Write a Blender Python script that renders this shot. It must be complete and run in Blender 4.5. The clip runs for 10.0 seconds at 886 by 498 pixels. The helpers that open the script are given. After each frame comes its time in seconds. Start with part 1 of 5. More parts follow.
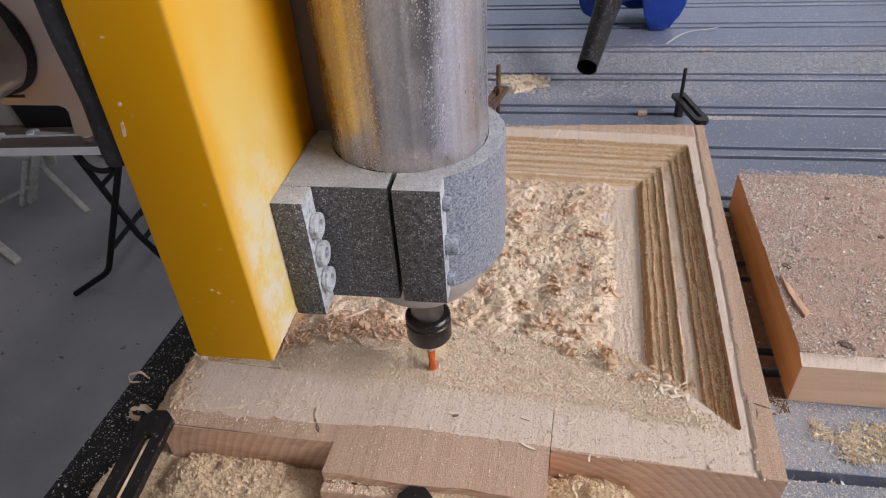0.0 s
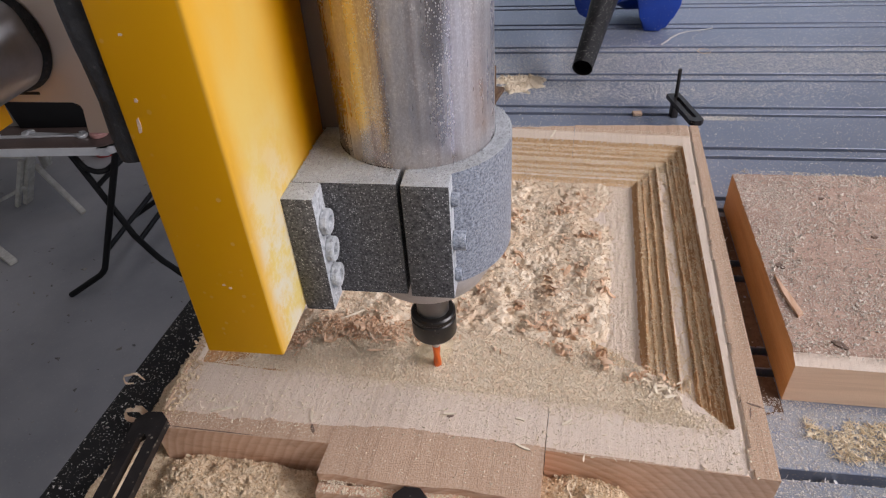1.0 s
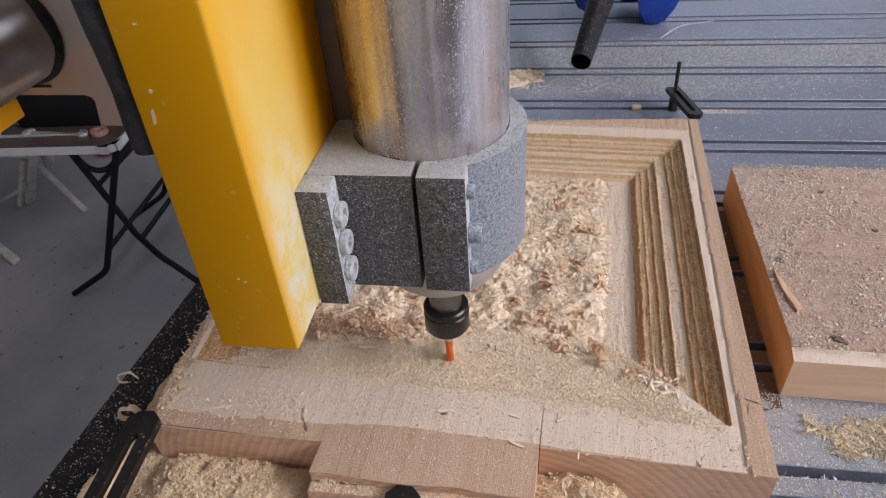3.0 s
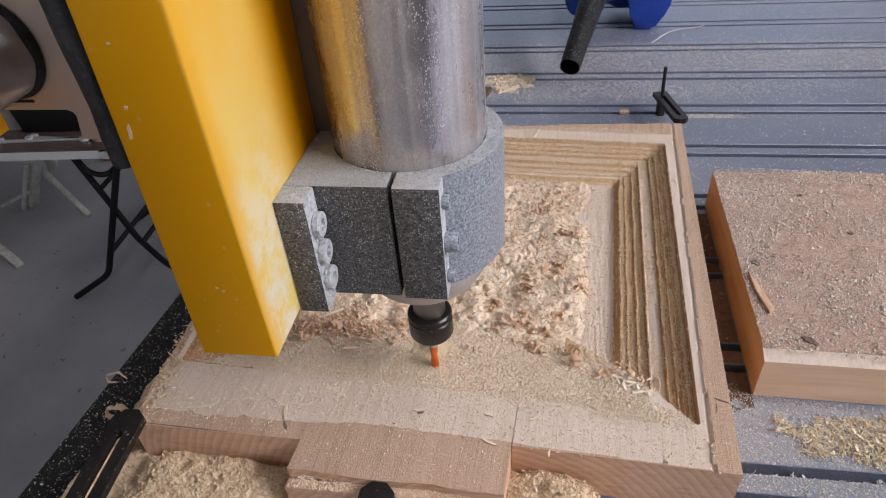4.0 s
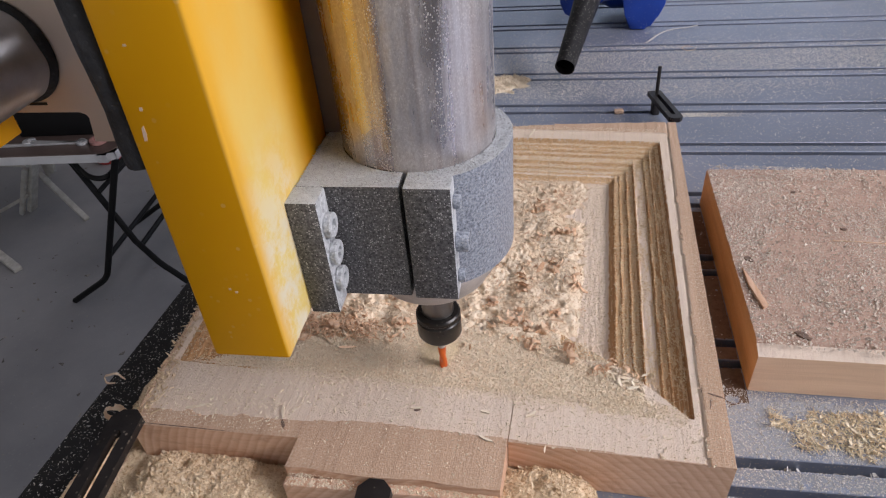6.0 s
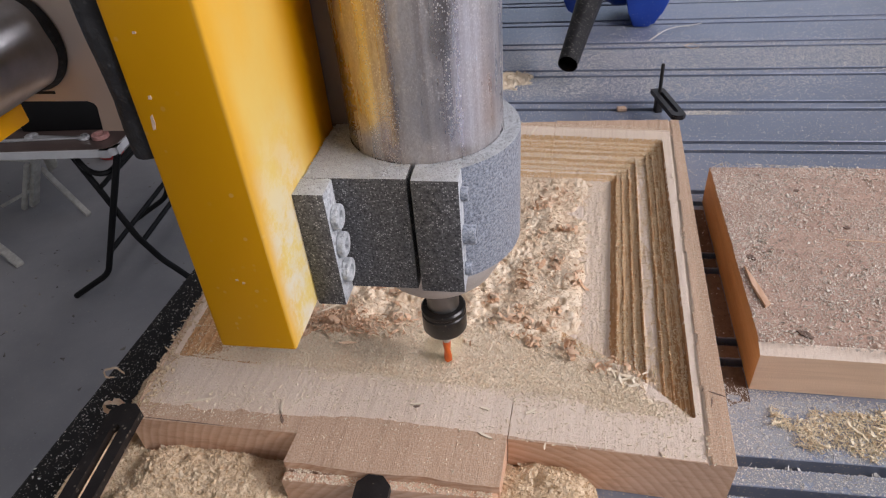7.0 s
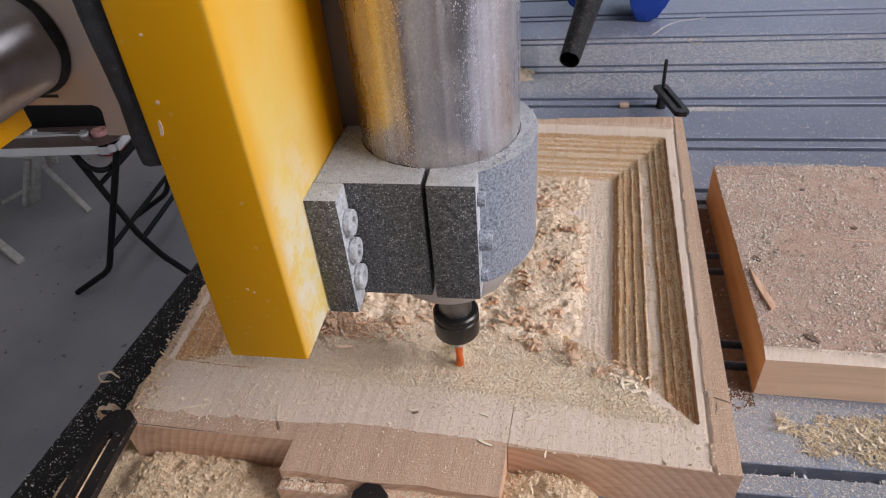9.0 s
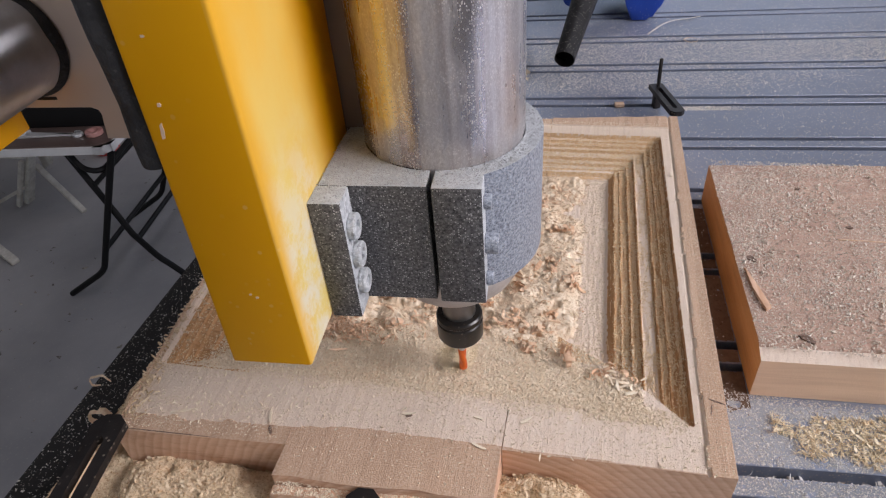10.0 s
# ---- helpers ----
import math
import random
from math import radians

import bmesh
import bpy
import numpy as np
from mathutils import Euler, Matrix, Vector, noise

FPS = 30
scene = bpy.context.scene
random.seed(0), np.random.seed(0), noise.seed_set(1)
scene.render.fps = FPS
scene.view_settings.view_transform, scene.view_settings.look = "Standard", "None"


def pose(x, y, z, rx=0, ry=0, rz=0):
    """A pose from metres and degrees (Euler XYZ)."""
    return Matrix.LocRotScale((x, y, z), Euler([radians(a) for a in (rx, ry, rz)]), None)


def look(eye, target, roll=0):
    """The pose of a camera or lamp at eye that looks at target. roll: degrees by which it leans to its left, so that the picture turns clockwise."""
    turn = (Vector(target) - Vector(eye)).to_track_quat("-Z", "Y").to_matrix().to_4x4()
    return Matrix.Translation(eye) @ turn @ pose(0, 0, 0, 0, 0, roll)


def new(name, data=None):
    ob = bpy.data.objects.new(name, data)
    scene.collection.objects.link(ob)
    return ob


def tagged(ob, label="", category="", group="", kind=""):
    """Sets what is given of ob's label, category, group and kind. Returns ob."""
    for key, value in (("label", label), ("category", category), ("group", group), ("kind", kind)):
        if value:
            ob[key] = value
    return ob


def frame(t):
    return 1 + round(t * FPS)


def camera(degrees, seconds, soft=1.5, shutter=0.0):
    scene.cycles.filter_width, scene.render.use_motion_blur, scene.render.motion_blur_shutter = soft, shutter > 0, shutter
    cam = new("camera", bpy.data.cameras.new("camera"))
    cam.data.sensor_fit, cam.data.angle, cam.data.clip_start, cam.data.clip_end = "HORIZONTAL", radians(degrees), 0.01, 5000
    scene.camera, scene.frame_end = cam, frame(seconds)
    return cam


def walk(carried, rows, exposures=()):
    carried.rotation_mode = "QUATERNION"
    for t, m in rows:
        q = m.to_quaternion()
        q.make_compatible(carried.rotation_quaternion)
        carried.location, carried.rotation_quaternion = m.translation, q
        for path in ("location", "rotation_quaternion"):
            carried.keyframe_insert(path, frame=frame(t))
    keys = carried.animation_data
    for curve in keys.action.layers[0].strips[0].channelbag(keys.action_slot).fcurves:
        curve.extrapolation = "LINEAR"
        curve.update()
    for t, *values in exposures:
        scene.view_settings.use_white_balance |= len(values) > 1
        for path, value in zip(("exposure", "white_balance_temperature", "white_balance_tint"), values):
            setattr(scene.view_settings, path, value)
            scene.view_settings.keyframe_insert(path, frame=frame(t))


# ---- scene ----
cam = camera(70.1, 10.0, soft=1.2)
PATH = [
    (0, (-0.027, 0.026, 0.454), (-0.421, 1.559, -0.769), -4.0),
    (0.5, (-0.025, 0.026, 0.454), (-0.419, 1.557, -0.77), -4.2),
    (1, (-0.025, 0.026, 0.455), (-0.41, 1.561, -0.768), -3.9),
    (1.5, (-0.024, 0.031, 0.454), (-0.406, 1.568, -0.768), -4.0),
    (2, (-0.024, 0.036, 0.45), (-0.411, 1.559, -0.788), -4.2),
    (3.5, (-0.007, 0.028, 0.453), (-0.407, 1.556, -0.773), -4.7),
    (4, (0.007, 0.026, 0.457), (-0.404, 1.556, -0.765), -4.9),
    (4.5, (0.011, 0.026, 0.46), (-0.406, 1.559, -0.753), -5.6),
    (5, (0.008, 0.023, 0.457), (-0.402, 1.556, -0.76), -5.4),
    (5.5, (0.01, 0.022, 0.458), (-0.398, 1.556, -0.759), -5.3),
    (7, (0.011, 0.023, 0.454), (-0.401, 1.552, -0.768), -5.0),
    (7.5, (0.01, 0.029, 0.455), (-0.413, 1.549, -0.774), -4.8),
    (8, (0.01, 0.031, 0.455), (-0.417, 1.552, -0.771), -5.3),
    (8.5, (0.009, 0.034, 0.453), (-0.407, 1.554, -0.779), -5.0),
    (9, (0.011, 0.036, 0.453), (-0.406, 1.552, -0.783), -5.3),
    (9.5, (0.011, 0.038, 0.451), (-0.403, 1.554, -0.785), -5.3),
    (10, (0.013, 0.041, 0.452), (-0.395, 1.557, -0.787), -5.3),
]
walk(cam, [(t, look(eye, target, roll)) for t, eye, target, roll in PATH], [(0, 0.0), (9.5, 0.0), (10, 0.06)])

# ---- world and light ----
world = bpy.data.worlds.new("world")
scene.world = world
world.use_nodes = True
wn = world.node_tree
sky = wn.nodes.new("ShaderNodeTexSky")
sky.sky_type = "NISHITA"
sky.sun_disc = False
sky.sun_elevation = radians(38)
sky.sun_rotation = radians(100)
wn.nodes["Background"].inputs["Strength"].default_value = 0.12
wn.links.new(sky.outputs[0], wn.nodes["Background"].inputs[0])


def window_light(name, eye, target, w, h, power, color):
    lamp = bpy.data.lights.new(name, "AREA")
    lamp.shape, lamp.size, lamp.size_y = "RECTANGLE", w, h
    lamp.energy, lamp.color = power, color
    ob = new(name, lamp)
    ob.matrix_world = look(eye, target)
    return ob


# daylight in the high window beside the machine and in the window beyond
window_light("window_daylight", (2.93, 0.05, 2.0), (0.0, 0.40, 0.0), 2.1, 1.1, 110, (1.0, 0.94, 0.985))
# roof light out of view, added for the rod's streak and for relief
window_light("added_roof_light", (1.3, 1.0, 3.38), (1.3, 1.0, 0.0), 0.6, 3.4, 26, (1.0, 0.94, 0.985))
window_light("rear_daylight", (0.2, 4.45, 0.5), (0.1, 0.6, 0.0), 3.2, 1.5, 13, (0.86, 0.88, 1.0))
# a wide open doorway behind
window_light("doorway_daylight", (-0.9, -2.97, 0.9), (-0.3, 0.6, 0.0), 2.4, 2.2, 12, (1.0, 0.90, 0.80))
scene.view_settings.exposure = 0.0


# ---- materials ----
def mat(name):
    m = bpy.data.materials.new(name)
    m.use_nodes = True
    nt = m.node_tree
    return m, nt, nt.nodes["Principled BSDF"]


def node(nt, kind, **vals):
    n = nt.nodes.new(kind)
    for k, v in vals.items():
        n.inputs[k.replace("_", " ")].default_value = v
    return n


def coords(nt, scale=(1, 1, 1), kind="Object"):
    tc = nt.nodes.new("ShaderNodeTexCoord")
    mp = nt.nodes.new("ShaderNodeMapping")
    mp.inputs["Scale"].default_value = scale
    nt.links.new(tc.outputs[kind], mp.inputs["Vector"])
    return mp.outputs[0]


def noise_tex(nt, vec, scale, detail=4.0, rough=0.55, distort=0.0):
    n = node(nt, "ShaderNodeTexNoise", Scale=scale, Detail=detail, Roughness=rough, Distortion=distort)
    nt.links.new(vec, n.inputs["Vector"])
    return n.outputs["Fac"]


def ramp(nt, fac, stops):
    r = nt.nodes.new("ShaderNodeValToRGB")
    e = r.color_ramp.elements
    while len(e) < len(stops):
        e.new(0.5)
    for el, (p, c) in zip(e, stops):
        el.position = p
        el.color = (*c, 1) if len(c) == 3 else c
    nt.links.new(fac, r.inputs[0])
    return r.outputs[0]


def mix(nt, fac, a, b, mode="MIX"):
    n = nt.nodes.new("ShaderNodeMix")
    n.data_type, n.blend_type = "RGBA", mode
    for sock, v in ((n.inputs[0], fac), (n.inputs[6], a), (n.inputs[7], b)):
        if isinstance(v, (int, float)):
            sock.default_value = v
        elif isinstance(v, tuple):
            sock.default_value = (*v, 1)
        else:
            nt.links.new(v, sock)
    return n.outputs[2]


def bump(nt, bs, fac, strength, dist):
    b = node(nt, "ShaderNodeBump", Strength=strength, Distance=dist)
    nt.links.new(fac, b.inputs["Height"])
    nt.links.new(b.outputs[0], bs.inputs["Normal"])
    return b


def rough_from(nt, bs, fac, lo, hi):
    mr = node(nt, "ShaderNodeMapRange", To_Min=lo, To_Max=hi)
    nt.links.new(fac, mr.inputs[0])
    nt.links.new(mr.outputs[0], bs.inputs["Roughness"])


def wood_mat(name, light, mid, dark, grain=(60, 4, 60), rough=0.75, dust=0.0, dustcol=(0.78, 0.66, 0.5), rel=0.35):
    """Softwood with growth rings stretched along the board, pores and sawdust speckle."""
    m, nt, bs = mat(name)
    v = coords(nt, grain)
    g1 = noise_tex(nt, v, 1.2, 5, 0.6, 0.6)
    v2 = coords(nt, (grain[0] * 9, grain[1] * 5, grain[2] * 9))
    g2 = noise_tex(nt, v2, 1.0, 3, 0.6)
    v3 = coords(nt)
    g3 = noise_tex(nt, v3, 14, 3, 0.5)
    c = ramp(nt, g1, [(0.3, dark), (0.48, mid), (0.68, light)])
    c = mix(nt, 0.2, c, ramp(nt, g2, [(0.3, dark), (0.7, light)]), "MULTIPLY")
    c = mix(nt, 0.3, c, ramp(nt, g3, [(0.3, mid), (0.7, light)]))
    if dust:
        d = noise_tex(nt, v3, 520, 2, 0.6)
        d2 = noise_tex(nt, v3, 60, 4, 0.6)
        mul = nt.nodes.new("ShaderNodeMath")
        mul.operation = "MULTIPLY"
        nt.links.new(ramp(nt, d, [(0.42, (0, 0, 0)), (0.6, (1, 1, 1))]), mul.inputs[0])
        nt.links.new(ramp(nt, d2, [(0.25, (dust * 0.35,) * 3), (0.7, (dust,) * 3)]), mul.inputs[1])
        c = mix(nt, mul.outputs[0], c, dustcol)
    nt.links.new(c, bs.inputs["Base Color"])
    bs.inputs["Roughness"].default_value = rough
    bs.inputs["Specular IOR Level"].default_value = 0.25
    s = nt.nodes.new("ShaderNodeMath")
    s.operation = "ADD"
    nt.links.new(g2, s.inputs[0])
    nt.links.new(noise_tex(nt, v3, 900, 3, 0.6), s.inputs[1])
    bump(nt, bs, s.outputs[0], rel, 0.001)
    return m


def specks(nt, vec, scale, empty):
    """Round specks, one to a cell; empty: the share of cells without one."""
    vo = node(nt, "ShaderNodeTexVoronoi", Scale=scale)
    nt.links.new(vec, vo.inputs["Vector"])
    dot = node(nt, "ShaderNodeMapRange", From_Min=0.46, From_Max=0.30)
    nt.links.new(vo.outputs["Distance"], dot.inputs[0])
    sep = nt.nodes.new("ShaderNodeSeparateColor")
    nt.links.new(vo.outputs["Color"], sep.inputs[0])
    has = node(nt, "ShaderNodeMapRange", From_Min=empty, From_Max=min(1.0, empty + 0.12))
    nt.links.new(sep.outputs[0], has.inputs[0])
    m_ = nt.nodes.new("ShaderNodeMath")
    m_.operation = "MULTIPLY"
    nt.links.new(dot.outputs[0], m_.inputs[0])
    nt.links.new(has.outputs[0], m_.inputs[1])
    return m_.outputs[0]


def plain_mat(name, c1, c2, scale=25, rough=(0.4, 0.6), metal=0.0, bumps=(220, 0.15, 0.0006), dust=0.0, dustcol=(0.72, 0.66, 0.56), dscale=700, thresh=0.55, spec=0.5, streak=None):
    m, nt, bs = mat(name)
    v = coords(nt)
    a = noise_tex(nt, v, scale, 5, 0.6)
    c = ramp(nt, a, [(0.3, c1), (0.7, c2)])
    if streak:
        st = noise_tex(nt, coords(nt, streak[0]), 1.0, 4, 0.65)
        c = mix(nt, streak[1], c, ramp(nt, st, [(0.3, streak[2]), (0.68, (1, 1, 1))]), "MULTIPLY")
    if dust:
        d = specks(nt, v, dscale * 0.75, min(0.95, max(0.1, (thresh - 0.45) * 4.2)))
        d2 = noise_tex(nt, v, dscale / 14, 3, 0.6)
        mul = nt.nodes.new("ShaderNodeMath")
        mul.operation = "MULTIPLY"
        nt.links.new(d, mul.inputs[0])
        nt.links.new(ramp(nt, d2, [(0.3, (dust * 0.3,) * 3), (0.65, (dust,) * 3)]), mul.inputs[1])
        c = mix(nt, mul.outputs[0], c, dustcol)
        mm = node(nt, "ShaderNodeMapRange", To_Min=metal, To_Max=0.0)
        nt.links.new(mul.outputs[0], mm.inputs[0])
        nt.links.new(mm.outputs[0], bs.inputs["Metallic"])
        mr = nt.nodes.new("ShaderNodeMath")
        mr.operation = "ADD"
        mr.use_clamp = True
        rr = node(nt, "ShaderNodeMapRange", To_Min=rough[0], To_Max=rough[1])
        nt.links.new(a, rr.inputs[0])
        nt.links.new(rr.outputs[0], mr.inputs[0])
        nt.links.new(mul.outputs[0], mr.inputs[1])
        nt.links.new(mr.outputs[0], bs.inputs["Roughness"])
    else:
        bs.inputs["Metallic"].default_value = metal
        rough_from(nt, bs, a, *rough)
    nt.links.new(c, bs.inputs["Base Color"])
    bs.inputs["Specular IOR Level"].default_value = spec
    if bumps:
        bump(nt, bs, noise_tex(nt, v, bumps[0], 4, 0.6), bumps[1], bumps[2])
    return m


def chip_mat(name, stops, scale=130):
    """Loose shavings: pale cream to toasted orange, each flake its own tone."""
    m, nt, bs = mat(name)
    geo = nt.nodes.new("ShaderNodeNewGeometry")
    c1 = ramp(nt, geo.outputs["Random Per Island"], stops)
    v = coords(nt)
    n1 = noise_tex(nt, v, scale, 4, 0.6)
    c = mix(nt, 0.4, c1, ramp(nt, n1, [(0.3, stops[0][1]), (0.65, stops[-1][1])]))
    nt.links.new(c, bs.inputs["Base Color"])
    bs.inputs["Roughness"].default_value = 0.85
    bs.inputs["Specular IOR Level"].default_value = 0.15
    bs.inputs["Subsurface Weight"].default_value = 0.0
    return m


M = {}
M["board_raw"] = wood_mat("rough_sawn_wood", (0.66, 0.475, 0.345), (0.58, 0.40, 0.28), (0.41, 0.26, 0.17), (130, 4, 130), 0.8, 0.4, (0.78, 0.65, 0.52), 0.7)
M["board_end"] = wood_mat("end_grain_wood", (0.83, 0.60, 0.45), (0.75, 0.52, 0.37), (0.58, 0.36, 0.24), (40, 40, 170), 0.75, 0.15)
nt = M["board_end"].node_tree
bs = nt.nodes["Principled BSDF"]
old = bs.inputs["Base Color"].links[0].from_socket
mp = nt.nodes.new("ShaderNodeMapping")
mp.inputs["Location"].default_value = (0.04, 0.0, 0.075)
nt.links.new(coords(nt), mp.inputs["Vector"])
rings = node(nt, "ShaderNodeTexWave", Scale=46.0, Distortion=3.0, Detail=3.0, Detail_Scale=0.6)
rings.wave_type, rings.rings_direction, rings.wave_profile = "RINGS", "Y", "SAW"
nt.links.new(mp.outputs[0], rings.inputs["Vector"])
nt.links.new(mix(nt, 0.65, old, ramp(nt, rings.outputs["Fac"], [(0.0, (0.80, 0.66, 0.56)), (0.7, (1.0, 1.0, 1.0)), (1.0, (0.74, 0.58, 0.48))]), "MULTIPLY"), bs.inputs["Base Color"])
M["fuzz"] = chip_mat("yellow_wood_fuzz", [(0.0, (0.72, 0.51, 0.29)), (0.5, (0.82, 0.66, 0.43)), (1.0, (0.89, 0.78, 0.57))], 200)
M["block_side"] = wood_mat("planed_orange_wood", (0.74, 0.44, 0.19), (0.64, 0.35, 0.13), (0.46, 0.23, 0.07), (30, 5, 60), 0.6, 0.1)
M["block_front"] = wood_mat("pale_end_wood", (0.85, 0.65, 0.49), (0.79, 0.59, 0.43), (0.66, 0.47, 0.33), (6, 50, 90), 0.65, 0.0)
M["block_top"] = wood_mat("dusty_plank_top", (0.56, 0.39, 0.31), (0.45, 0.30, 0.24), (0.31, 0.20, 0.155), (8, 40, 40), 0.85, 0.75, (0.60, 0.49, 0.39), 0.6)
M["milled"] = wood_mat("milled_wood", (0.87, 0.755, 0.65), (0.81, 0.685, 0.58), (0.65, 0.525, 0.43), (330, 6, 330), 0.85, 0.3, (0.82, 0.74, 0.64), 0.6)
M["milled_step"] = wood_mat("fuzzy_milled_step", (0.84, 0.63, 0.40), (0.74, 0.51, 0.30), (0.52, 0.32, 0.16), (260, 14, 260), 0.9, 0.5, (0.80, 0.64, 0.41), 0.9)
# darker copy of the step wood, with the risers' shade in its colour
M["milled_wall_shaded"] = wood_mat("shaded_cut_wall", (0.66, 0.41, 0.22), (0.55, 0.31, 0.145), (0.38, 0.19, 0.075), (90, 9, 200), 0.8, 0.12, (0.80, 0.64, 0.41), 0.4)
M["shavings"] = chip_mat("shavings", [(0.0, (0.68, 0.47, 0.31)), (0.3, (0.78, 0.60, 0.43)), (0.7, (0.83, 0.70, 0.53)), (1.0, (0.88, 0.79, 0.64))])
M["crumbs"] = chip_mat("pale_crumbs", [(0.0, (0.72, 0.58, 0.42)), (0.4, (0.81, 0.70, 0.54)), (1.0, (0.89, 0.81, 0.67))], 300)
M["peach"] = chip_mat("peach_curls", [(0.0, (0.62, 0.36, 0.21)), (0.4, (0.75, 0.50, 0.33)), (1.0, (0.86, 0.69, 0.52))])
M["sawdust"] = chip_mat("tan_sawdust", [(0.0, (0.50, 0.34, 0.19)), (0.35, (0.70, 0.54, 0.36)), (1.0, (0.86, 0.74, 0.56))], 200)
M["mid_dust"] = chip_mat("grey_film_dust", [(0.0, (0.30, 0.31, 0.33)), (0.5, (0.49, 0.51, 0.54)), (1.0, (0.64, 0.66, 0.68))], 300)
M["litter"] = chip_mat("floor_litter", [(0.0, (0.08, 0.08, 0.085)), (0.5, (0.22, 0.20, 0.18)), (1.0, (0.58, 0.54, 0.48))], 60)
M["straw"] = chip_mat("straw_shavings", [(0.0, (0.66, 0.50, 0.32)), (0.35, (0.82, 0.70, 0.50)), (1.0, (0.92, 0.85, 0.69))], 200)
M["block_dust"] = chip_mat("pinkish_sawdust", [(0.0, (0.64, 0.545, 0.46)), (0.4, (0.77, 0.69, 0.60)), (1.0, (0.87, 0.81, 0.74))], 300)
M["gap_brown"] = chip_mat("wood_reflection_dust", [(0.0, (0.10, 0.065, 0.045)), (0.5, (0.17, 0.11, 0.075)), (1.0, (0.25, 0.165, 0.115))], 160)
M["film"] = chip_mat("powder_film", [(0.0, (0.20, 0.22, 0.26)), (0.5, (0.29, 0.31, 0.35)), (1.0, (0.40, 0.42, 0.455))], 900)
M["far_dust"] = chip_mat("bright_dust", [(0.0, (0.62, 0.59, 0.54)), (0.5, (0.76, 0.73, 0.68)), (1.0, (0.86, 0.84, 0.80))], 300)
M["grey_dust"] = chip_mat("pale_dust", [(0.0, (0.50, 0.48, 0.45)), (0.5, (0.63, 0.61, 0.58)), (1.0, (0.78, 0.765, 0.74))], 300)
M["alu"] = plain_mat("grey_aluminium", (0.26, 0.30, 0.39), (0.32, 0.36, 0.46), 6, (0.36, 0.52), 0.6, (400, 0.12, 0.0004), 0.75, (0.62, 0.58, 0.52), 620, 0.60)
M["rod_grey"] = plain_mat("grey_shaft_steel", (0.16, 0.155, 0.15), (0.24, 0.235, 0.23), 40, (0.3, 0.45), 0.9, None)
# bed aluminium darkened to paint the shade down in the slots
M["alu_slot_shaded"] = plain_mat("shaded_slot_aluminium", (0.13, 0.13, 0.145), (0.22, 0.22, 0.235), 20, (0.5, 0.7), 0.6)


def between(nt, sock, lo, hi, a=0.0, b=1.0):
    n = node(nt, "ShaderNodeMapRange", From_Min=lo, From_Max=hi, To_Min=a, To_Max=b)
    n.interpolation_type = "SMOOTHSTEP"
    nt.links.new(sock, n.inputs[0])
    return n.outputs[0]


def times(nt, *socks):
    out = socks[0]
    for sk in socks[1:]:
        n = nt.nodes.new("ShaderNodeMath")
        n.operation = "MULTIPLY"
        nt.links.new(out, n.inputs[0])
        nt.links.new(sk, n.inputs[1])
        out = n.outputs[0]
    return out


def yellow_paint():
    """Deep yellow paint; the flank next to the spindle wears a smeared film of pale dust with painted sheen, caked
    towards its foot.
    """
    m = plain_mat("yellow_paint", (0.78, 0.365, 0.0008), (0.84, 0.40, 0.001), 5, (0.34, 0.48), 0.0, (60, 0.05, 0.001), 0.4, (0.85, 0.62, 0.30), 420, 0.68, spec=0.16)
    nt = m.node_tree
    bs = nt.nodes["Principled BSDF"]
    old = bs.inputs["Base Color"].links[0].from_socket
    v = coords(nt)
    sep = nt.nodes.new("ShaderNodeSeparateXYZ")
    nt.links.new(v, sep.inputs[0])
    flank = between(nt, sep.outputs[0], -0.0648, -0.0640)
    smear = between(nt, noise_tex(nt, coords(nt, (1, 1.0, 0.7)), 22, 6, 0.62), 0.25, 0.68, 0.55, 0.95)
    # film also paints the window's sheen on the flank, fading towards its back
    film = times(nt, flank, smear, between(nt, sep.outputs[1], -0.1275, -0.108, 0.35, 1.0), between(nt, sep.outputs[1], -0.070, -0.030, 1.0, 0.0), between(nt, sep.outputs[2], 0.40, 0.25, 0.45, 1.0))
    c = mix(nt, film, old, (0.80, 0.65, 0.22))
    rub = between(nt, noise_tex(nt, v, 60, 5, 0.7), 0.36, 0.62)
    # cream foot: caked dust together with the wood's painted reflection
    foot = times(nt, flank, rub, between(nt, sep.outputs[2], 0.33, 0.235, 0.0, 0.85), between(nt, sep.outputs[1], -0.1265, -0.112), between(nt, sep.outputs[1], -0.055, -0.075))
    c = mix(nt, foot, c, (0.80, 0.75, 0.62))
    nt.links.new(c, bs.inputs["Base Color"])
    return m


M["yellow"] = yellow_paint()


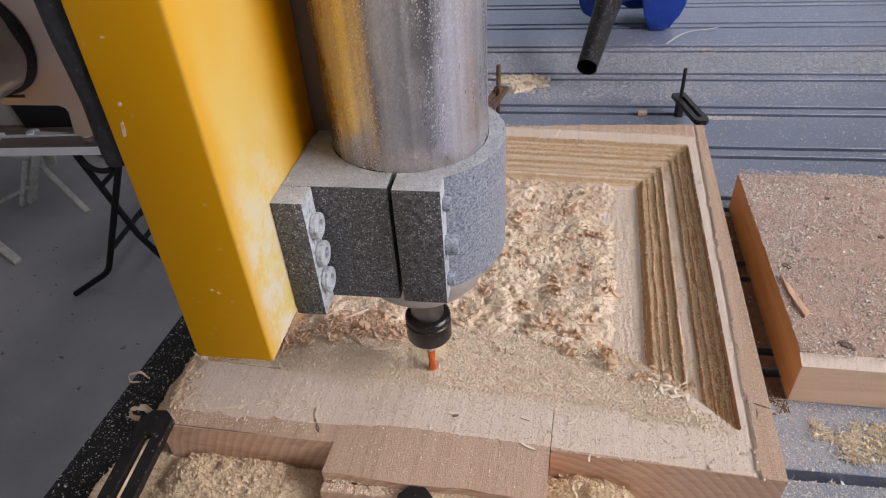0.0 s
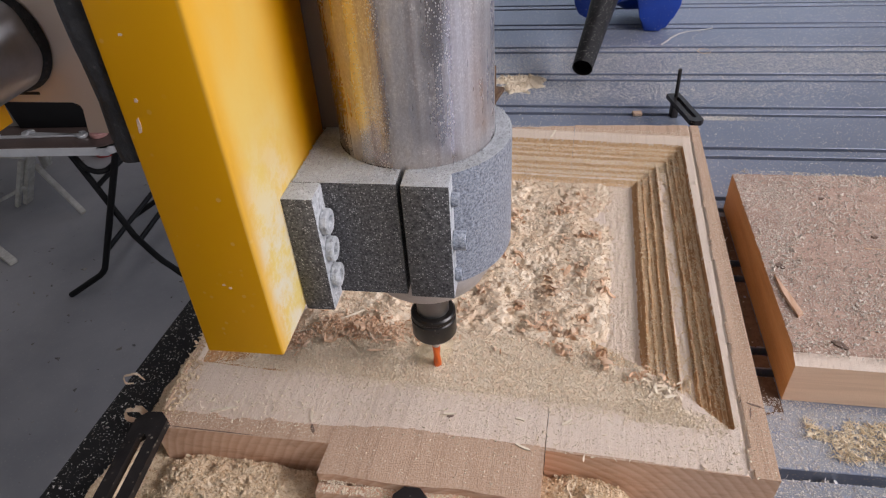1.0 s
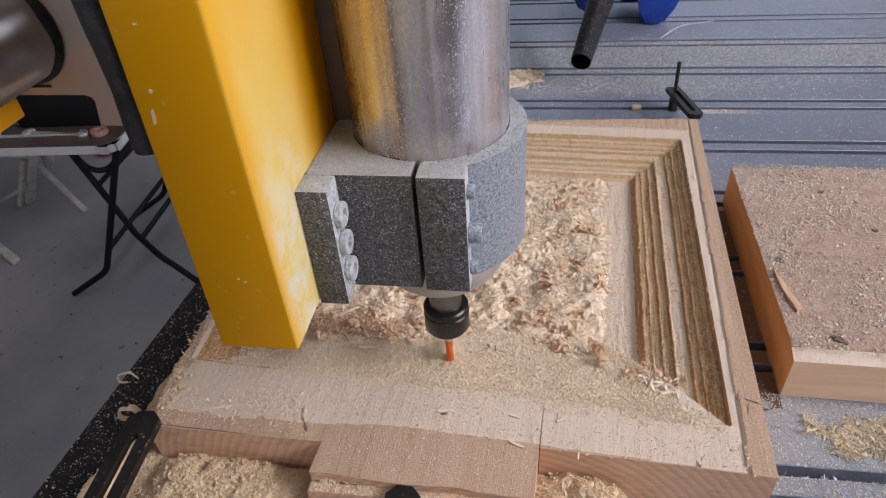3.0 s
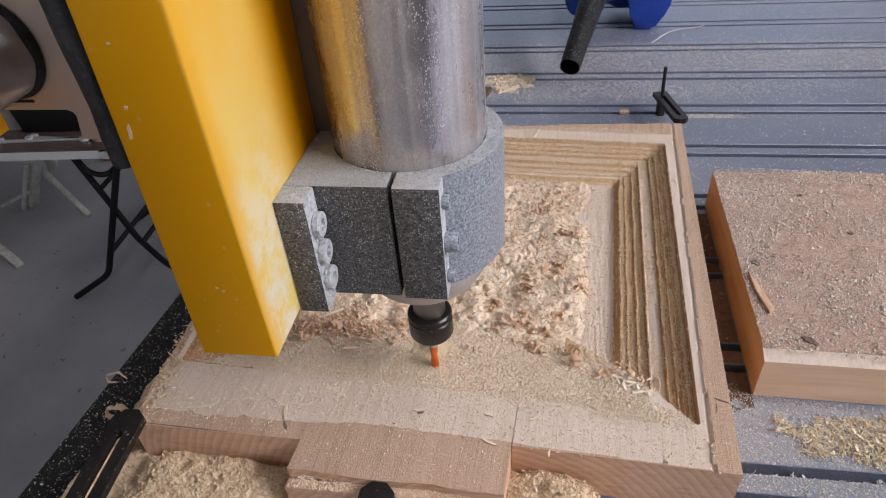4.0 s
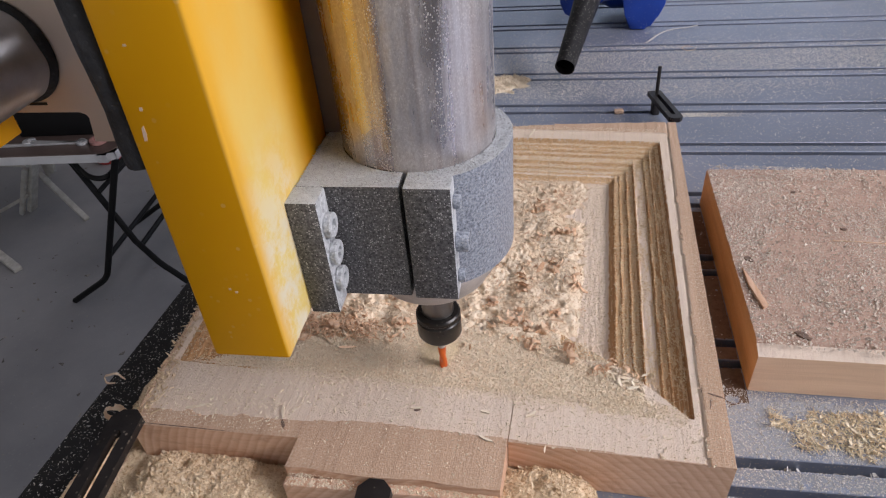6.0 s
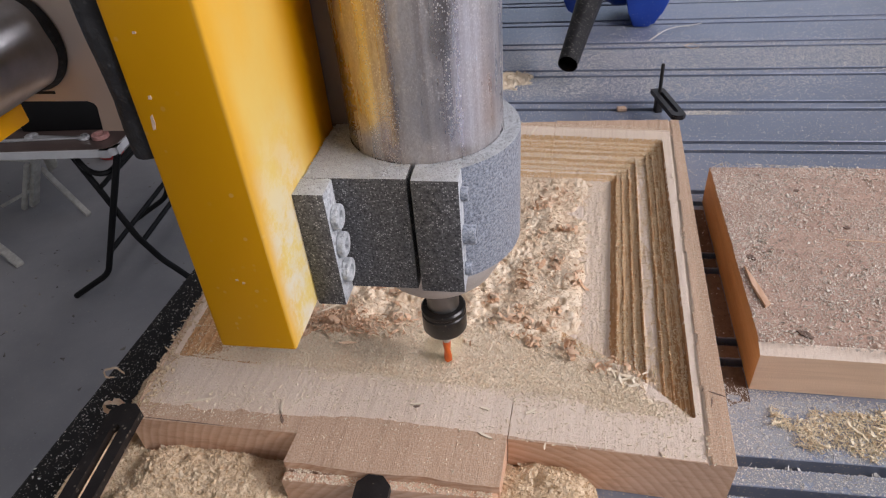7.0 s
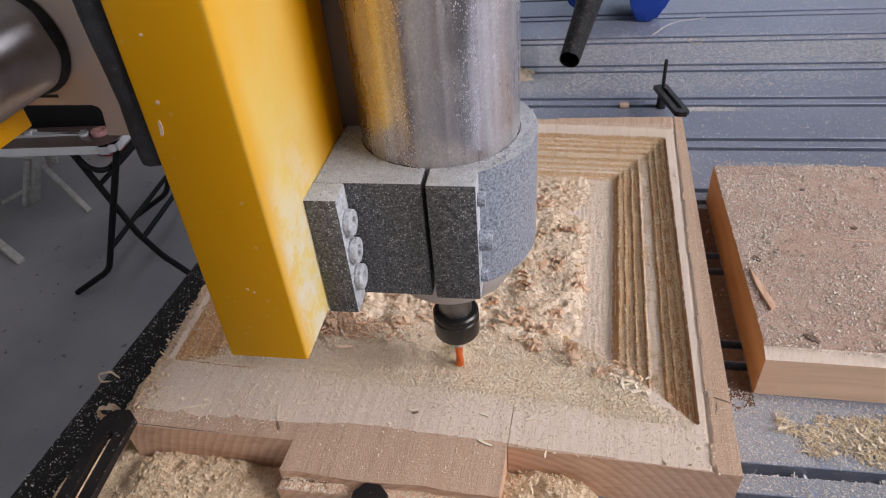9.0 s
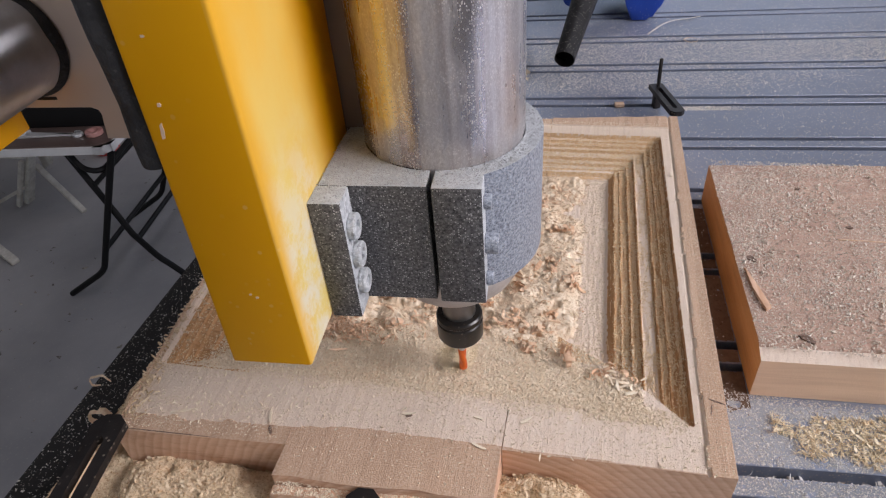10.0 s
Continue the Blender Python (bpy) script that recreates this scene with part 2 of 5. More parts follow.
def spindle_steel():
    """Brushed bare steel under a streaky film of dust, with grains stuck to it."""
    m, nt, bs = mat("brushed_steel")
    v = coords(nt)
    brushed = noise_tex(nt, coords(nt, (260, 260, 2)), 1.0, 3, 0.6)
    metal = ramp(nt, brushed, [(0.3, (0.58, 0.55, 0.545)), (0.7, (0.72, 0.70, 0.70))])
    # brown streaks put the reflected dark room into the metal's colour
    brown_reflex = noise_tex(nt, coords(nt, (48, 48, 1.4)), 1.0, 4, 0.6)
    metal = mix(nt, 0.75, metal, ramp(nt, brown_reflex, [(0.36, (0.60, 0.46, 0.42)), (0.56, (1.0, 1.0, 1.0))]), "MULTIPLY")
    streak = noise_tex(nt, coords(nt, (70, 70, 2.2)), 1.0, 5, 0.65)
    cloud = noise_tex(nt, v, 28, 4, 0.6)
    film = times(nt, between(nt, streak, 0.3, 0.7, 0.16, 0.50), between(nt, cloud, 0.3, 0.65, 0.55, 1.0))
    fine = noise_tex(nt, coords(nt, (900, 900, 500)), 1.0, 3, 0.7)
    dustcol = ramp(nt, fine, [(0.3, (0.20, 0.15, 0.14)), (0.5, (0.42, 0.37, 0.36)), (0.7, (0.68, 0.66, 0.65))])
    c = mix(nt, film, metal, dustcol)
    spots = times(nt, specks(nt, coords(nt, (1, 1, 0.7)), 1000, 0.40), between(nt, noise_tex(nt, v, 75, 4, 0.6), 0.34, 0.62, 0.12, 0.62))
    c = mix(nt, spots, c, (0.80, 0.76, 0.73))
    both = nt.nodes.new("ShaderNodeMath")
    both.operation = "MAXIMUM"
    nt.links.new(film, both.inputs[0])
    nt.links.new(spots, both.inputs[1])
    nt.links.new(c, bs.inputs["Base Color"])
    nt.links.new(between(nt, both.outputs[0], 0.0, 0.9, 1.0, 0.05), bs.inputs["Metallic"])
    nt.links.new(between(nt, both.outputs[0], 0.0, 0.8, 0.19, 0.6), bs.inputs["Roughness"])
    return m


M["steel"] = spindle_steel()
M["chrome"] = plain_mat("polished_guide_rod", (0.36, 0.37, 0.40), (0.58, 0.59, 0.62), 45, (0.29, 0.33), 1.0, None, 0.3, (0.46, 0.44, 0.42), 420, 0.66)
nt = M["chrome"].node_tree
bs = nt.nodes["Principled BSDF"]
tg = nt.nodes.new("ShaderNodeTangent")
tg.direction_type, tg.axis = "RADIAL", "Z"
nt.links.new(tg.outputs[0], bs.inputs["Tangent"])
bs.inputs["Anisotropic"].default_value = 0.97
bs.inputs["Anisotropic Rotation"].default_value = 0.25
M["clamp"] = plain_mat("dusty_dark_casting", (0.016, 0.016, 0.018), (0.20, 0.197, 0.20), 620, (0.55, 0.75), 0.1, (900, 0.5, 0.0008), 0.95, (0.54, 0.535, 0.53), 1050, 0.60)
# same casting as the clamp, bluish light from the side put into its colour
M["clamp_lit"] = plain_mat("lit_blue_casting", (0.095, 0.108, 0.14), (0.51, 0.555, 0.63), 620, (0.4, 0.6), 0.3, (700, 0.3, 0.0005), 0.95, (0.50, 0.51, 0.53), 1150, 0.55)
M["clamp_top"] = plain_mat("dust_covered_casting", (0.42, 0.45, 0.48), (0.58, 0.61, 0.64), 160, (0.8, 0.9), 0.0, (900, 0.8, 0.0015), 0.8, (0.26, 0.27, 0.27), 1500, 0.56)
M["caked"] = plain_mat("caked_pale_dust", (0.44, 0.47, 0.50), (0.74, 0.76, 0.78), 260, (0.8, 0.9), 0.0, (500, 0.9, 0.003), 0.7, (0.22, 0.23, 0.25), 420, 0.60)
M["ring"] = plain_mat("dusty_bare_metal", (0.44, 0.405, 0.38), (0.60, 0.555, 0.52), 60, (0.45, 0.6), 0.4, (600, 0.3, 0.001), 0.6, (0.72, 0.66, 0.60), 1200, 0.56)
M["black_steel"] = plain_mat("blackened_steel", (0.012, 0.011, 0.012), (0.03, 0.026, 0.026), 60, (0.35, 0.6), 0.3, (300, 0.3, 0.0006), 0.5, (0.6, 0.52, 0.42), 500, 0.66)
M["rust_steel"] = plain_mat("brown_steel", (0.10, 0.055, 0.03), (0.20, 0.12, 0.07), 80, (0.6, 0.8), 0.3, (300, 0.3, 0.0006), 0.5, (0.6, 0.5, 0.36), 400, 0.6)
M["nut"] = plain_mat("black_collet_nut", (0.010, 0.009, 0.009), (0.022, 0.020, 0.019), 60, (0.22, 0.36), 0.2, None, 0.25, (0.4, 0.34, 0.26), 700, 0.66)
M["bolt"] = plain_mat("zinc_bolt", (0.22, 0.235, 0.26), (0.34, 0.36, 0.39), 60, (0.4, 0.6), 0.5, (500, 0.5, 0.001), 0.8, (0.60, 0.62, 0.64), 420, 0.50)
M["bit"] = plain_mat("orange_coated_cutter", (0.62, 0.10, 0.015), (0.78, 0.17, 0.03), 80, (0.3, 0.45), 0.1, None)
M["rubber"] = plain_mat("black_rubber", (0.007, 0.007, 0.008), (0.035, 0.034, 0.036), 90, (0.5, 0.75), 0.0, (130, 0.7, 0.003), 0.15, (0.35, 0.33, 0.32), 700, 0.66)
M["bed_black"] = plain_mat("black_painted_rail", (0.010, 0.010, 0.011), (0.02, 0.02, 0.022), 40, (0.5, 0.7), 0.0, (300, 0.25, 0.0008), 0.9, (0.58, 0.54, 0.48), 900, 0.655)
M["plate"] = plain_mat("dull_aluminium_plate", (0.66, 0.50, 0.38), (0.75, 0.60, 0.48), 8, (0.34, 0.46), 0.25, (120, 0.04, 0.0006))
M["gap_shade"] = plain_mat("gap_shade_brown", (0.16, 0.125, 0.105), (0.22, 0.175, 0.15), 12, (0.5, 0.6), 0.2, None)
M["blue"] = plain_mat("blue_plastic", (0.010, 0.045, 0.30), (0.014, 0.06, 0.38), 20, (0.3, 0.45), 0.0, None, 0.4, (0.6, 0.6, 0.6), 500, 0.66)
M["black_plastic"] = plain_mat("black_plastic", (0.012, 0.012, 0.013), (0.022, 0.022, 0.024), 30, (0.35, 0.5), 0.0, (300, 0.1, 0.0005), 0.45, (0.6, 0.57, 0.52), 600, 0.62, 0.25)
M["matt_black"] = plain_mat("matt_black_enamel", (0.004, 0.004, 0.005), (0.007, 0.007, 0.008), 30, (0.5, 0.65), 0.0, (300, 0.1, 0.0005), spec=0.3)
M["concrete"] = plain_mat("grey_painted_concrete", (0.30, 0.30, 0.315), (0.40, 0.395, 0.405), 3, (0.5, 0.7), 0.0, (60, 0.15, 0.002), 0.45, (0.56, 0.54, 0.50), 170, 0.655)
M["wall"] = plain_mat("workshop_wall", (0.29, 0.28, 0.265), (0.36, 0.345, 0.33), 2, (0.8, 0.9), 0.0, (40, 0.2, 0.004))
M["ceiling"] = plain_mat("workshop_ceiling", (0.27, 0.26, 0.25), (0.33, 0.32, 0.31), 2, (0.8, 0.9), 0.0, None)
M["table_top"] = plain_mat("brown_laminate", (0.060, 0.042, 0.038), (0.10, 0.072, 0.064), 12, (0.3, 0.5), 0.0, (200, 0.08, 0.0005), 0.4, (0.45, 0.4, 0.36), 200, 0.66)
M["edge"] = plain_mat("pale_metal_edging", (0.62, 0.63, 0.65), (0.72, 0.73, 0.75), 20, (0.25, 0.4), 0.3, None)
M["dull_white"] = plain_mat("dull_white_surface", (0.42, 0.40, 0.36), (0.66, 0.64, 0.60), 30, (0.6, 0.8), 0.0, (120, 0.3, 0.002))
M["wrench"] = plain_mat("tool_steel", (0.56, 0.57, 0.59), (0.70, 0.71, 0.73), 60, (0.25, 0.4), 0.5, None)
M["red"] = plain_mat("red_plastic", (0.45, 0.03, 0.03), (0.55, 0.06, 0.05), 60, (0.4, 0.6), 0.0, None)
M["pink"] = plain_mat("pale_pink_roll", (0.30, 0.13, 0.12), (0.42, 0.24, 0.22), 90, (0.4, 0.6), 0.0, None)
M["knot"] = plain_mat("dark_knot_wood", (0.12, 0.08, 0.06), (0.26, 0.18, 0.14), 300, (0.8, 0.9), 0.0, (900, 0.6, 0.001))
M["grey_panel"] = plain_mat("grey_panel", (0.20, 0.18, 0.165), (0.26, 0.235, 0.215), 10, (0.4, 0.5), 0.0, None)


# ---- building helpers ----
def finish(name, bm, material, smooth=None):
    bmesh.ops.recalc_face_normals(bm, faces=bm.faces)
    me = bpy.data.meshes.new(name)
    bm.to_mesh(me)
    bm.free()
    mats = material if isinstance(material, (list, tuple)) else [material]
    for mm in mats:
        me.materials.append(mm)
    if smooth:
        me.shade_smooth()
        me.set_sharp_from_angle(angle=radians(smooth))
    return me


def part(name, bm, material, parent, label="", smooth=35):
    me = bm if isinstance(bm, bpy.types.Mesh) else finish(name, bm, material, smooth)
    ob = new(name, me)
    ob.parent = parent
    if label:
        tagged(ob, label)
    return ob


def base(name, m, label, category, group="", kind=""):
    ob = new(name)
    ob.empty_display_size = 0.05
    ob.matrix_world = m
    return tagged(ob, label, category, group, kind)


def box(x0, x1, y0, y1, z0, z1, bevel=0.0, seg=2, bm=None):
    tmp = bmesh.new()
    bmesh.ops.create_cube(tmp, size=1)
    for v in tmp.verts:
        v.co = Vector((x0 + (x1 - x0) * (v.co.x + 0.5), y0 + (y1 - y0) * (v.co.y + 0.5), z0 + (z1 - z0) * (v.co.z + 0.5)))
    if bevel:
        bmesh.ops.bevel(tmp, geom=tmp.edges[:], offset=bevel, segments=seg, affect="EDGES", profile=0.5)
    return join(bm, tmp)


def join(bm, tmp):
    if bm is None:
        return tmp
    me = bpy.data.meshes.new("tmp")
    tmp.to_mesh(me)
    tmp.free()
    bm.from_mesh(me)
    bpy.data.meshes.remove(me)
    return bm


def moved(bm, m):
    bmesh.ops.transform(bm, matrix=m, verts=bm.verts)
    return bm


def lathe(profile, n=48, bm=None, m=None):
    """A turned shape round z from (radius, height) pairs."""
    tmp = bmesh.new()
    rings = []
    for r, z in profile:
        if r < 1e-6:
            rings.append([tmp.verts.new((0, 0, z))])
        else:
            rings.append([tmp.verts.new((r * math.cos(2 * math.pi * i / n), r * math.sin(2 * math.pi * i / n), z)) for i in range(n)])
    for a, b in zip(rings, rings[1:]):
        for i in range(n):
            j = (i + 1) % n
            if len(a) == 1 and len(b) > 1:
                tmp.faces.new((a[0], b[i], b[j]))
            elif len(b) == 1 and len(a) > 1:
                tmp.faces.new((a[i], b[0], a[j]))
            elif len(a) > 1:
                tmp.faces.new((a[i], b[i], b[j], a[j]))
    if m is not None:
        moved(tmp, m)
    return join(bm, tmp)


def prism(outline, z0, z1, bevel=0.0, bm=None, m=None):
    """An outline of (x, y) pairs raised from z0 to z1."""
    tmp = bmesh.new()
    lo = [tmp.verts.new((x, y, z0)) for x, y in outline]
    hi = [tmp.verts.new((x, y, z1)) for x, y in outline]
    tmp.faces.new(lo[::-1])
    tmp.faces.new(hi)
    k = len(outline)
    for i in range(k):
        tmp.faces.new((lo[i], lo[(i + 1) % k], hi[(i + 1) % k], hi[i]))
    if bevel:
        bmesh.ops.bevel(tmp, geom=tmp.edges[:], offset=bevel, segments=2, affect="EDGES", profile=0.5)
    if m is not None:
        moved(tmp, m)
    return join(bm, tmp)


def tube(points, r, n=12, bm=None, closed=False, flat=1.0):
    """A round bar through points, its corners rounded by sampling a smooth curve."""
    pts = [Vector(p) for p in points]
    tmp = bmesh.new()
    rings = []
    up = Vector((0.13, 0.2, 1)).normalized()
    for i, p in enumerate(pts):
        d = (pts[min(i + 1, len(pts) - 1)] - pts[max(i - 1, 0)]).normalized()
        a = d.cross(up)
        if a.length < 0.05:
            a = d.cross(Vector((1, 0, 0)))
        a.normalize()
        b = d.cross(a).normalized()
        rr = r[i] if isinstance(r, (list, tuple)) else r
        rings.append([tmp.verts.new(p + rr * (math.cos(2 * math.pi * k / n) * a + flat * math.sin(2 * math.pi * k / n) * b)) for k in range(n)])
    for a, b in zip(rings, rings[1:]):
        for k in range(n):
            tmp.faces.new((a[k], a[(k + 1) % n], b[(k + 1) % n], b[k]))
    tmp.faces.new(rings[0][::-1])
    tmp.faces.new(rings[-1])
    return join(bm, tmp)


def rounded(points, step=6):
    """Catmull-Rom samples through points."""
    p = [Vector(q) for q in points]
    p = [p[0] * 2 - p[1]] + p + [p[-1] * 2 - p[-2]]
    out = []
    for i in range(1, len(p) - 2):
        for k in range(step):
            t = k / step
            a, b, c, d = p[i - 1], p[i], p[i + 1], p[i + 2]
            out.append(0.5 * (2 * b + (c - a) * t + (2 * a - 5 * b + 4 * c - d) * t * t + (3 * b - a - 3 * c + d) * t ** 3))
    out.append(p[-2])
    return out


def lattice(x, y, freq, seed):
    """Smooth value noise on arrays, 0 to 1."""
    fx, fy = np.asarray(x) * freq + seed * 17.31, np.asarray(y) * freq + seed * 9.77
    ix, iy = np.floor(fx).astype(np.int64), np.floor(fy).astype(np.int64)
    u, v = fx - ix, fy - iy
    u, v = u * u * (3 - 2 * u), v * v * (3 - 2 * v)

    def h(a, b):
        k = (a * 374761393 + b * 668265263 + seed * 1274126177) & 0xFFFFFFFF
        k = ((k ^ (k >> 13)) * 1103515245) & 0xFFFFFFFF
        return ((k ^ (k >> 16)) & 0xFFFF) / 65535.0
    return (h(ix, iy) * (1 - u) + h(ix + 1, iy) * u) * (1 - v) + (h(ix, iy + 1) * (1 - u) + h(ix + 1, iy + 1) * u) * v


def fbm(x, y, freq, seed, octaves=4, gain=0.5):
    s, a, tot = 0.0, 1.0, 0.0
    for k in range(octaves):
        s = s + a * lattice(x, y, freq * 2 ** k, seed + k)
        tot += a
        a *= gain
    return s / tot


def mesh_from(name, verts, faces, mats, index=None, smooth=False):
    me = bpy.data.meshes.new(name)
    me.from_pydata(np.asarray(verts).tolist(), [], np.asarray(faces).tolist() if not isinstance(faces, list) else faces)
    for mm in mats:
        me.materials.append(mm)
    if index is not None:
        me.polygons.foreach_set("material_index", np.asarray(index, dtype=np.int32))
    if smooth:
        me.shade_smooth()
    me.update()
    return me


def grains(rng, P, size, flat=0.45, long=1.8):
    """Vertices and faces of small four-sided splinters lying at the points P."""
    n = len(P)
    s = (size[0] + (size[1] - size[0]) * rng.random(n) ** 2.2)[:, None, None]
    tet = np.array([(-1, -0.5, -0.3), (1, -0.4, -0.2), (0.1, 0.8, -0.25), (0.05, 0.0, 0.75)])
    v = tet[None] + rng.normal(0, 0.22, (n, 4, 3))
    v = v * np.array([long, 1.0, flat * 1.6])[None, None] * s * 0.5
    a = rng.random(n) * 2 * np.pi
    tilt = rng.normal(0, 0.5, n)
    x, y, z = v[..., 0], v[..., 1], v[..., 2]
    x, z = x * np.cos(tilt)[:, None] - z * np.sin(tilt)[:, None], x * np.sin(tilt)[:, None] + z * np.cos(tilt)[:, None]
    x, y = x * np.cos(a)[:, None] - y * np.sin(a)[:, None], x * np.sin(a)[:, None] + y * np.cos(a)[:, None]
    V = (np.stack([x, y, z], -1) + P[:, None, :]).reshape(-1, 3)
    f = np.array([(0, 1, 3), (1, 2, 3), (2, 0, 3), (0, 2, 1)])
    Fc = (f[None] + 4 * np.arange(n)[:, None, None]).reshape(-1, 3)
    return V, Fc


def curls(rng, P, length, width, curl=1.0, k=5):
    """Curled shavings: thin bent ribbons of two sides, lying at the points P."""
    n = len(P)
    L = length[0] + (length[1] - length[0]) * rng.random(n) ** 1.8
    W = width[0] + (width[1] - width[0]) * rng.random(n)
    c = rng.normal(0, 1.3, n) * curl
    t = np.linspace(-0.5, 0.5, k)
    ang = t[None] * c[:, None] * 2
    px = np.where(np.abs(c)[:, None] < 0.05, t[None], np.sin(ang) / (2 * c[:, None] + 1e-9)) * L[:, None]
    pz = np.where(np.abs(c)[:, None] < 0.05, 0 * t[None], (1 - np.cos(ang)) / (2 * c[:, None] + 1e-9)) * L[:, None]
    taper = 1 - 0.55 * np.abs(2 * t) ** 2
    twist = rng.normal(0, 0.5, n)[:, None] * t[None] * 2
    rows = []
    for sgn in (-1, 1):
        w = sgn * 0.5 * W[:, None] * taper[None]
        rows.append(np.stack([px, w * np.cos(twist), pz + w * np.sin(twist)], -1))
    top = np.stack(rows, 2)
    low = top.copy()
    low[..., 2] -= 0.00035
    v = np.concatenate([top.reshape(n, -1, 3), low.reshape(n, -1, 3)], 1)
    a, b, g = rng.random(n) * 2 * np.pi, rng.normal(0, 0.45, n), rng.normal(0, 0.9, n)

    def spin(v, i, j, a):
        p, q = v[..., i].copy(), v[..., j].copy()
        v[..., i], v[..., j] = p * np.cos(a)[:, None] - q * np.sin(a)[:, None], p * np.sin(a)[:, None] + q * np.cos(a)[:, None]
    spin(v, 1, 2, g)
    spin(v, 0, 2, b)
    spin(v, 0, 1, a)
    V = (v + P[:, None, :]).reshape(-1, 3)
    f = []
    for i in range(k - 1):
        f.append((2 * i, 2 * i + 1, 2 * i + 3, 2 * i + 2))
        o = 2 * k
        f.append((o + 2 * i, o + 2 * i + 2, o + 2 * i + 3, o + 2 * i + 1))
        f.append((2 * i, 2 * i + 2, o + 2 * i + 2, o + 2 * i))
        f.append((2 * i + 1, o + 2 * i + 1, o + 2 * i + 3, 2 * i + 3))
    f = np.array(f)
    Fc = (f[None] + 4 * k * np.arange(n)[:, None, None]).reshape(-1, 4)
    return V, Fc


def stuff(name, bits, material, label, category, parent=None, smooth=False):
    vs, fs, o = [], [], 0
    for V, Fc in bits:
        vs.append(V)
        fs += (Fc + o).tolist()
        o += len(V)
    me = mesh_from(name, np.concatenate(vs), fs, [material], smooth=smooth)
    ob = new(name, me)
    if parent:
        ob.parent = parent
        ob["kind"] = "stuff"
        if label:
            ob["label"] = label
        return ob
    return tagged(ob, label, category, "", "stuff")


# ---- the shop ----
FLOOR = -1.2
floor = part("floor", box(-4.2, 3.0, -3.0, 4.6, FLOOR - 0.1, FLOOR), M["concrete"], None)
tagged(floor, "grey painted concrete workshop floor with scattered dust", "floor", "", "structure")


def put_wall(name, bm):
    ob = part(name, bm, M["wall"], None)
    return tagged(ob, "plain grey-beige workshop wall", "wall", "", "structure")


TOP = 3.4
put_wall("wall_west", box(-4.35, -4.2, -3.0, 4.6, FLOOR, TOP))
# the doorway behind the machine
b = box(-4.35, -2.2, -3.15, -3.0, FLOOR, TOP)
box(0.4, 3.15, -3.15, -3.0, FLOOR, TOP, bm=b)
box(-2.2, 0.4, -3.15, -3.0, 2.1, TOP, bm=b)
put_wall("wall_south", b)
# a wide high window beside the machine
b = box(3.0, 3.15, -3.0, -1.4, FLOOR, TOP)
box(3.0, 3.15, 2.1, 4.6, FLOOR, TOP, bm=b)
box(3.0, 3.15, -1.4, 2.1, 3.0, TOP, bm=b)
box(3.0, 3.15, -1.4, 2.1, FLOOR, 1.0, bm=b)
put_wall("wall_east", b)
b = box(-4.35, -1.6, 4.6, 4.75, FLOOR, TOP)
box(1.8, 3.15, 4.6, 4.75, FLOOR, TOP, bm=b)
box(-1.6, 1.8, 4.6, 4.75, 1.35, TOP, bm=b)
box(-1.6, 1.8, 4.6, 4.75, FLOOR, -0.4, bm=b)
put_wall("wall_north", b)
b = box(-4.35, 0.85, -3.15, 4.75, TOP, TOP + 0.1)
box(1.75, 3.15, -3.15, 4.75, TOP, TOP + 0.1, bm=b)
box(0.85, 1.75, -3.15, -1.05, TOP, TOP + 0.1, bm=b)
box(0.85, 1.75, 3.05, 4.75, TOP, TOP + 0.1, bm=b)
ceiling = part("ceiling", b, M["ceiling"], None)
tagged(ceiling, "plain workshop ceiling, out of view, open for the added roof light", "ceiling", "", "structure")
ground = part("ground", box(-60, 60, -60, 60, FLOOR - 0.22, FLOOR - 0.12), M["concrete"], None)
tagged(ground, "grey concrete yard outside the shop", "ground", "", "structure")

# ---- the machine bed: aluminium strips with pairs of slots between ----
SLOTS = [0.339 + 0.131 * k + side for k in range(-4, 13) for side in (-0.0132, 0.0132)]
BED_TURN = 4.0
bed = base("machine_bed", pose(0.15, 0.6, 0, 0, 0, BED_TURN), "grey aluminium slotted machine bed strewn with sawdust", "machine bed", "", "structure")


def bed_strip(y0, y1):
    """One extruded strip between two slots, its upper edges broken."""
    e = 0.0047
    prof = [(y0 + e, -0.016), (y0 + e, -0.0006), (y0 + e + 0.0006, 0), (y1 - e - 0.0006, 0), (y1 - e, -0.0006), (y1 - e, -0.016)]
    bm = bmesh.new()
    a = [bm.verts.new((-0.53, y, z)) for y, z in prof]
    c = [bm.verts.new((1.35, y, z)) for y, z in prof]
    k = len(prof)
    bm.faces.new(a)
    bm.faces.new(c[::-1])
    for i in range(k):
        bm.faces.new((a[i], c[i], c[(i + 1) % k], a[(i + 1) % k]))
    return bm


for y0, y1 in zip(SLOTS, SLOTS[1:]):
    part("bed_strip", bed_strip(y0 - 0.6, y1 - 0.6), M["alu"], bed, smooth=None)
part("slot_floor", box(-0.53, 1.35, SLOTS[0] - 0.6, SLOTS[-1] - 0.6, -0.05, -0.0162), M["alu_slot_shaded"], bed, "floor of the slots, their shade in its dark grey")
part("bed_frame", box(-0.50, 1.30, -0.85, 1.25, -0.16, -0.0505, 0.004), M["bed_black"], bed, "black steel frame under the bed")
for x in (-0.30, 1.2):
    for y in (-0.8, 1.2):
        part("leg", box(x - 0.05, x + 0.05, y - 0.05, y + 0.05, FLOOR, -0.1605, 0.004), M["bed_black"], bed)
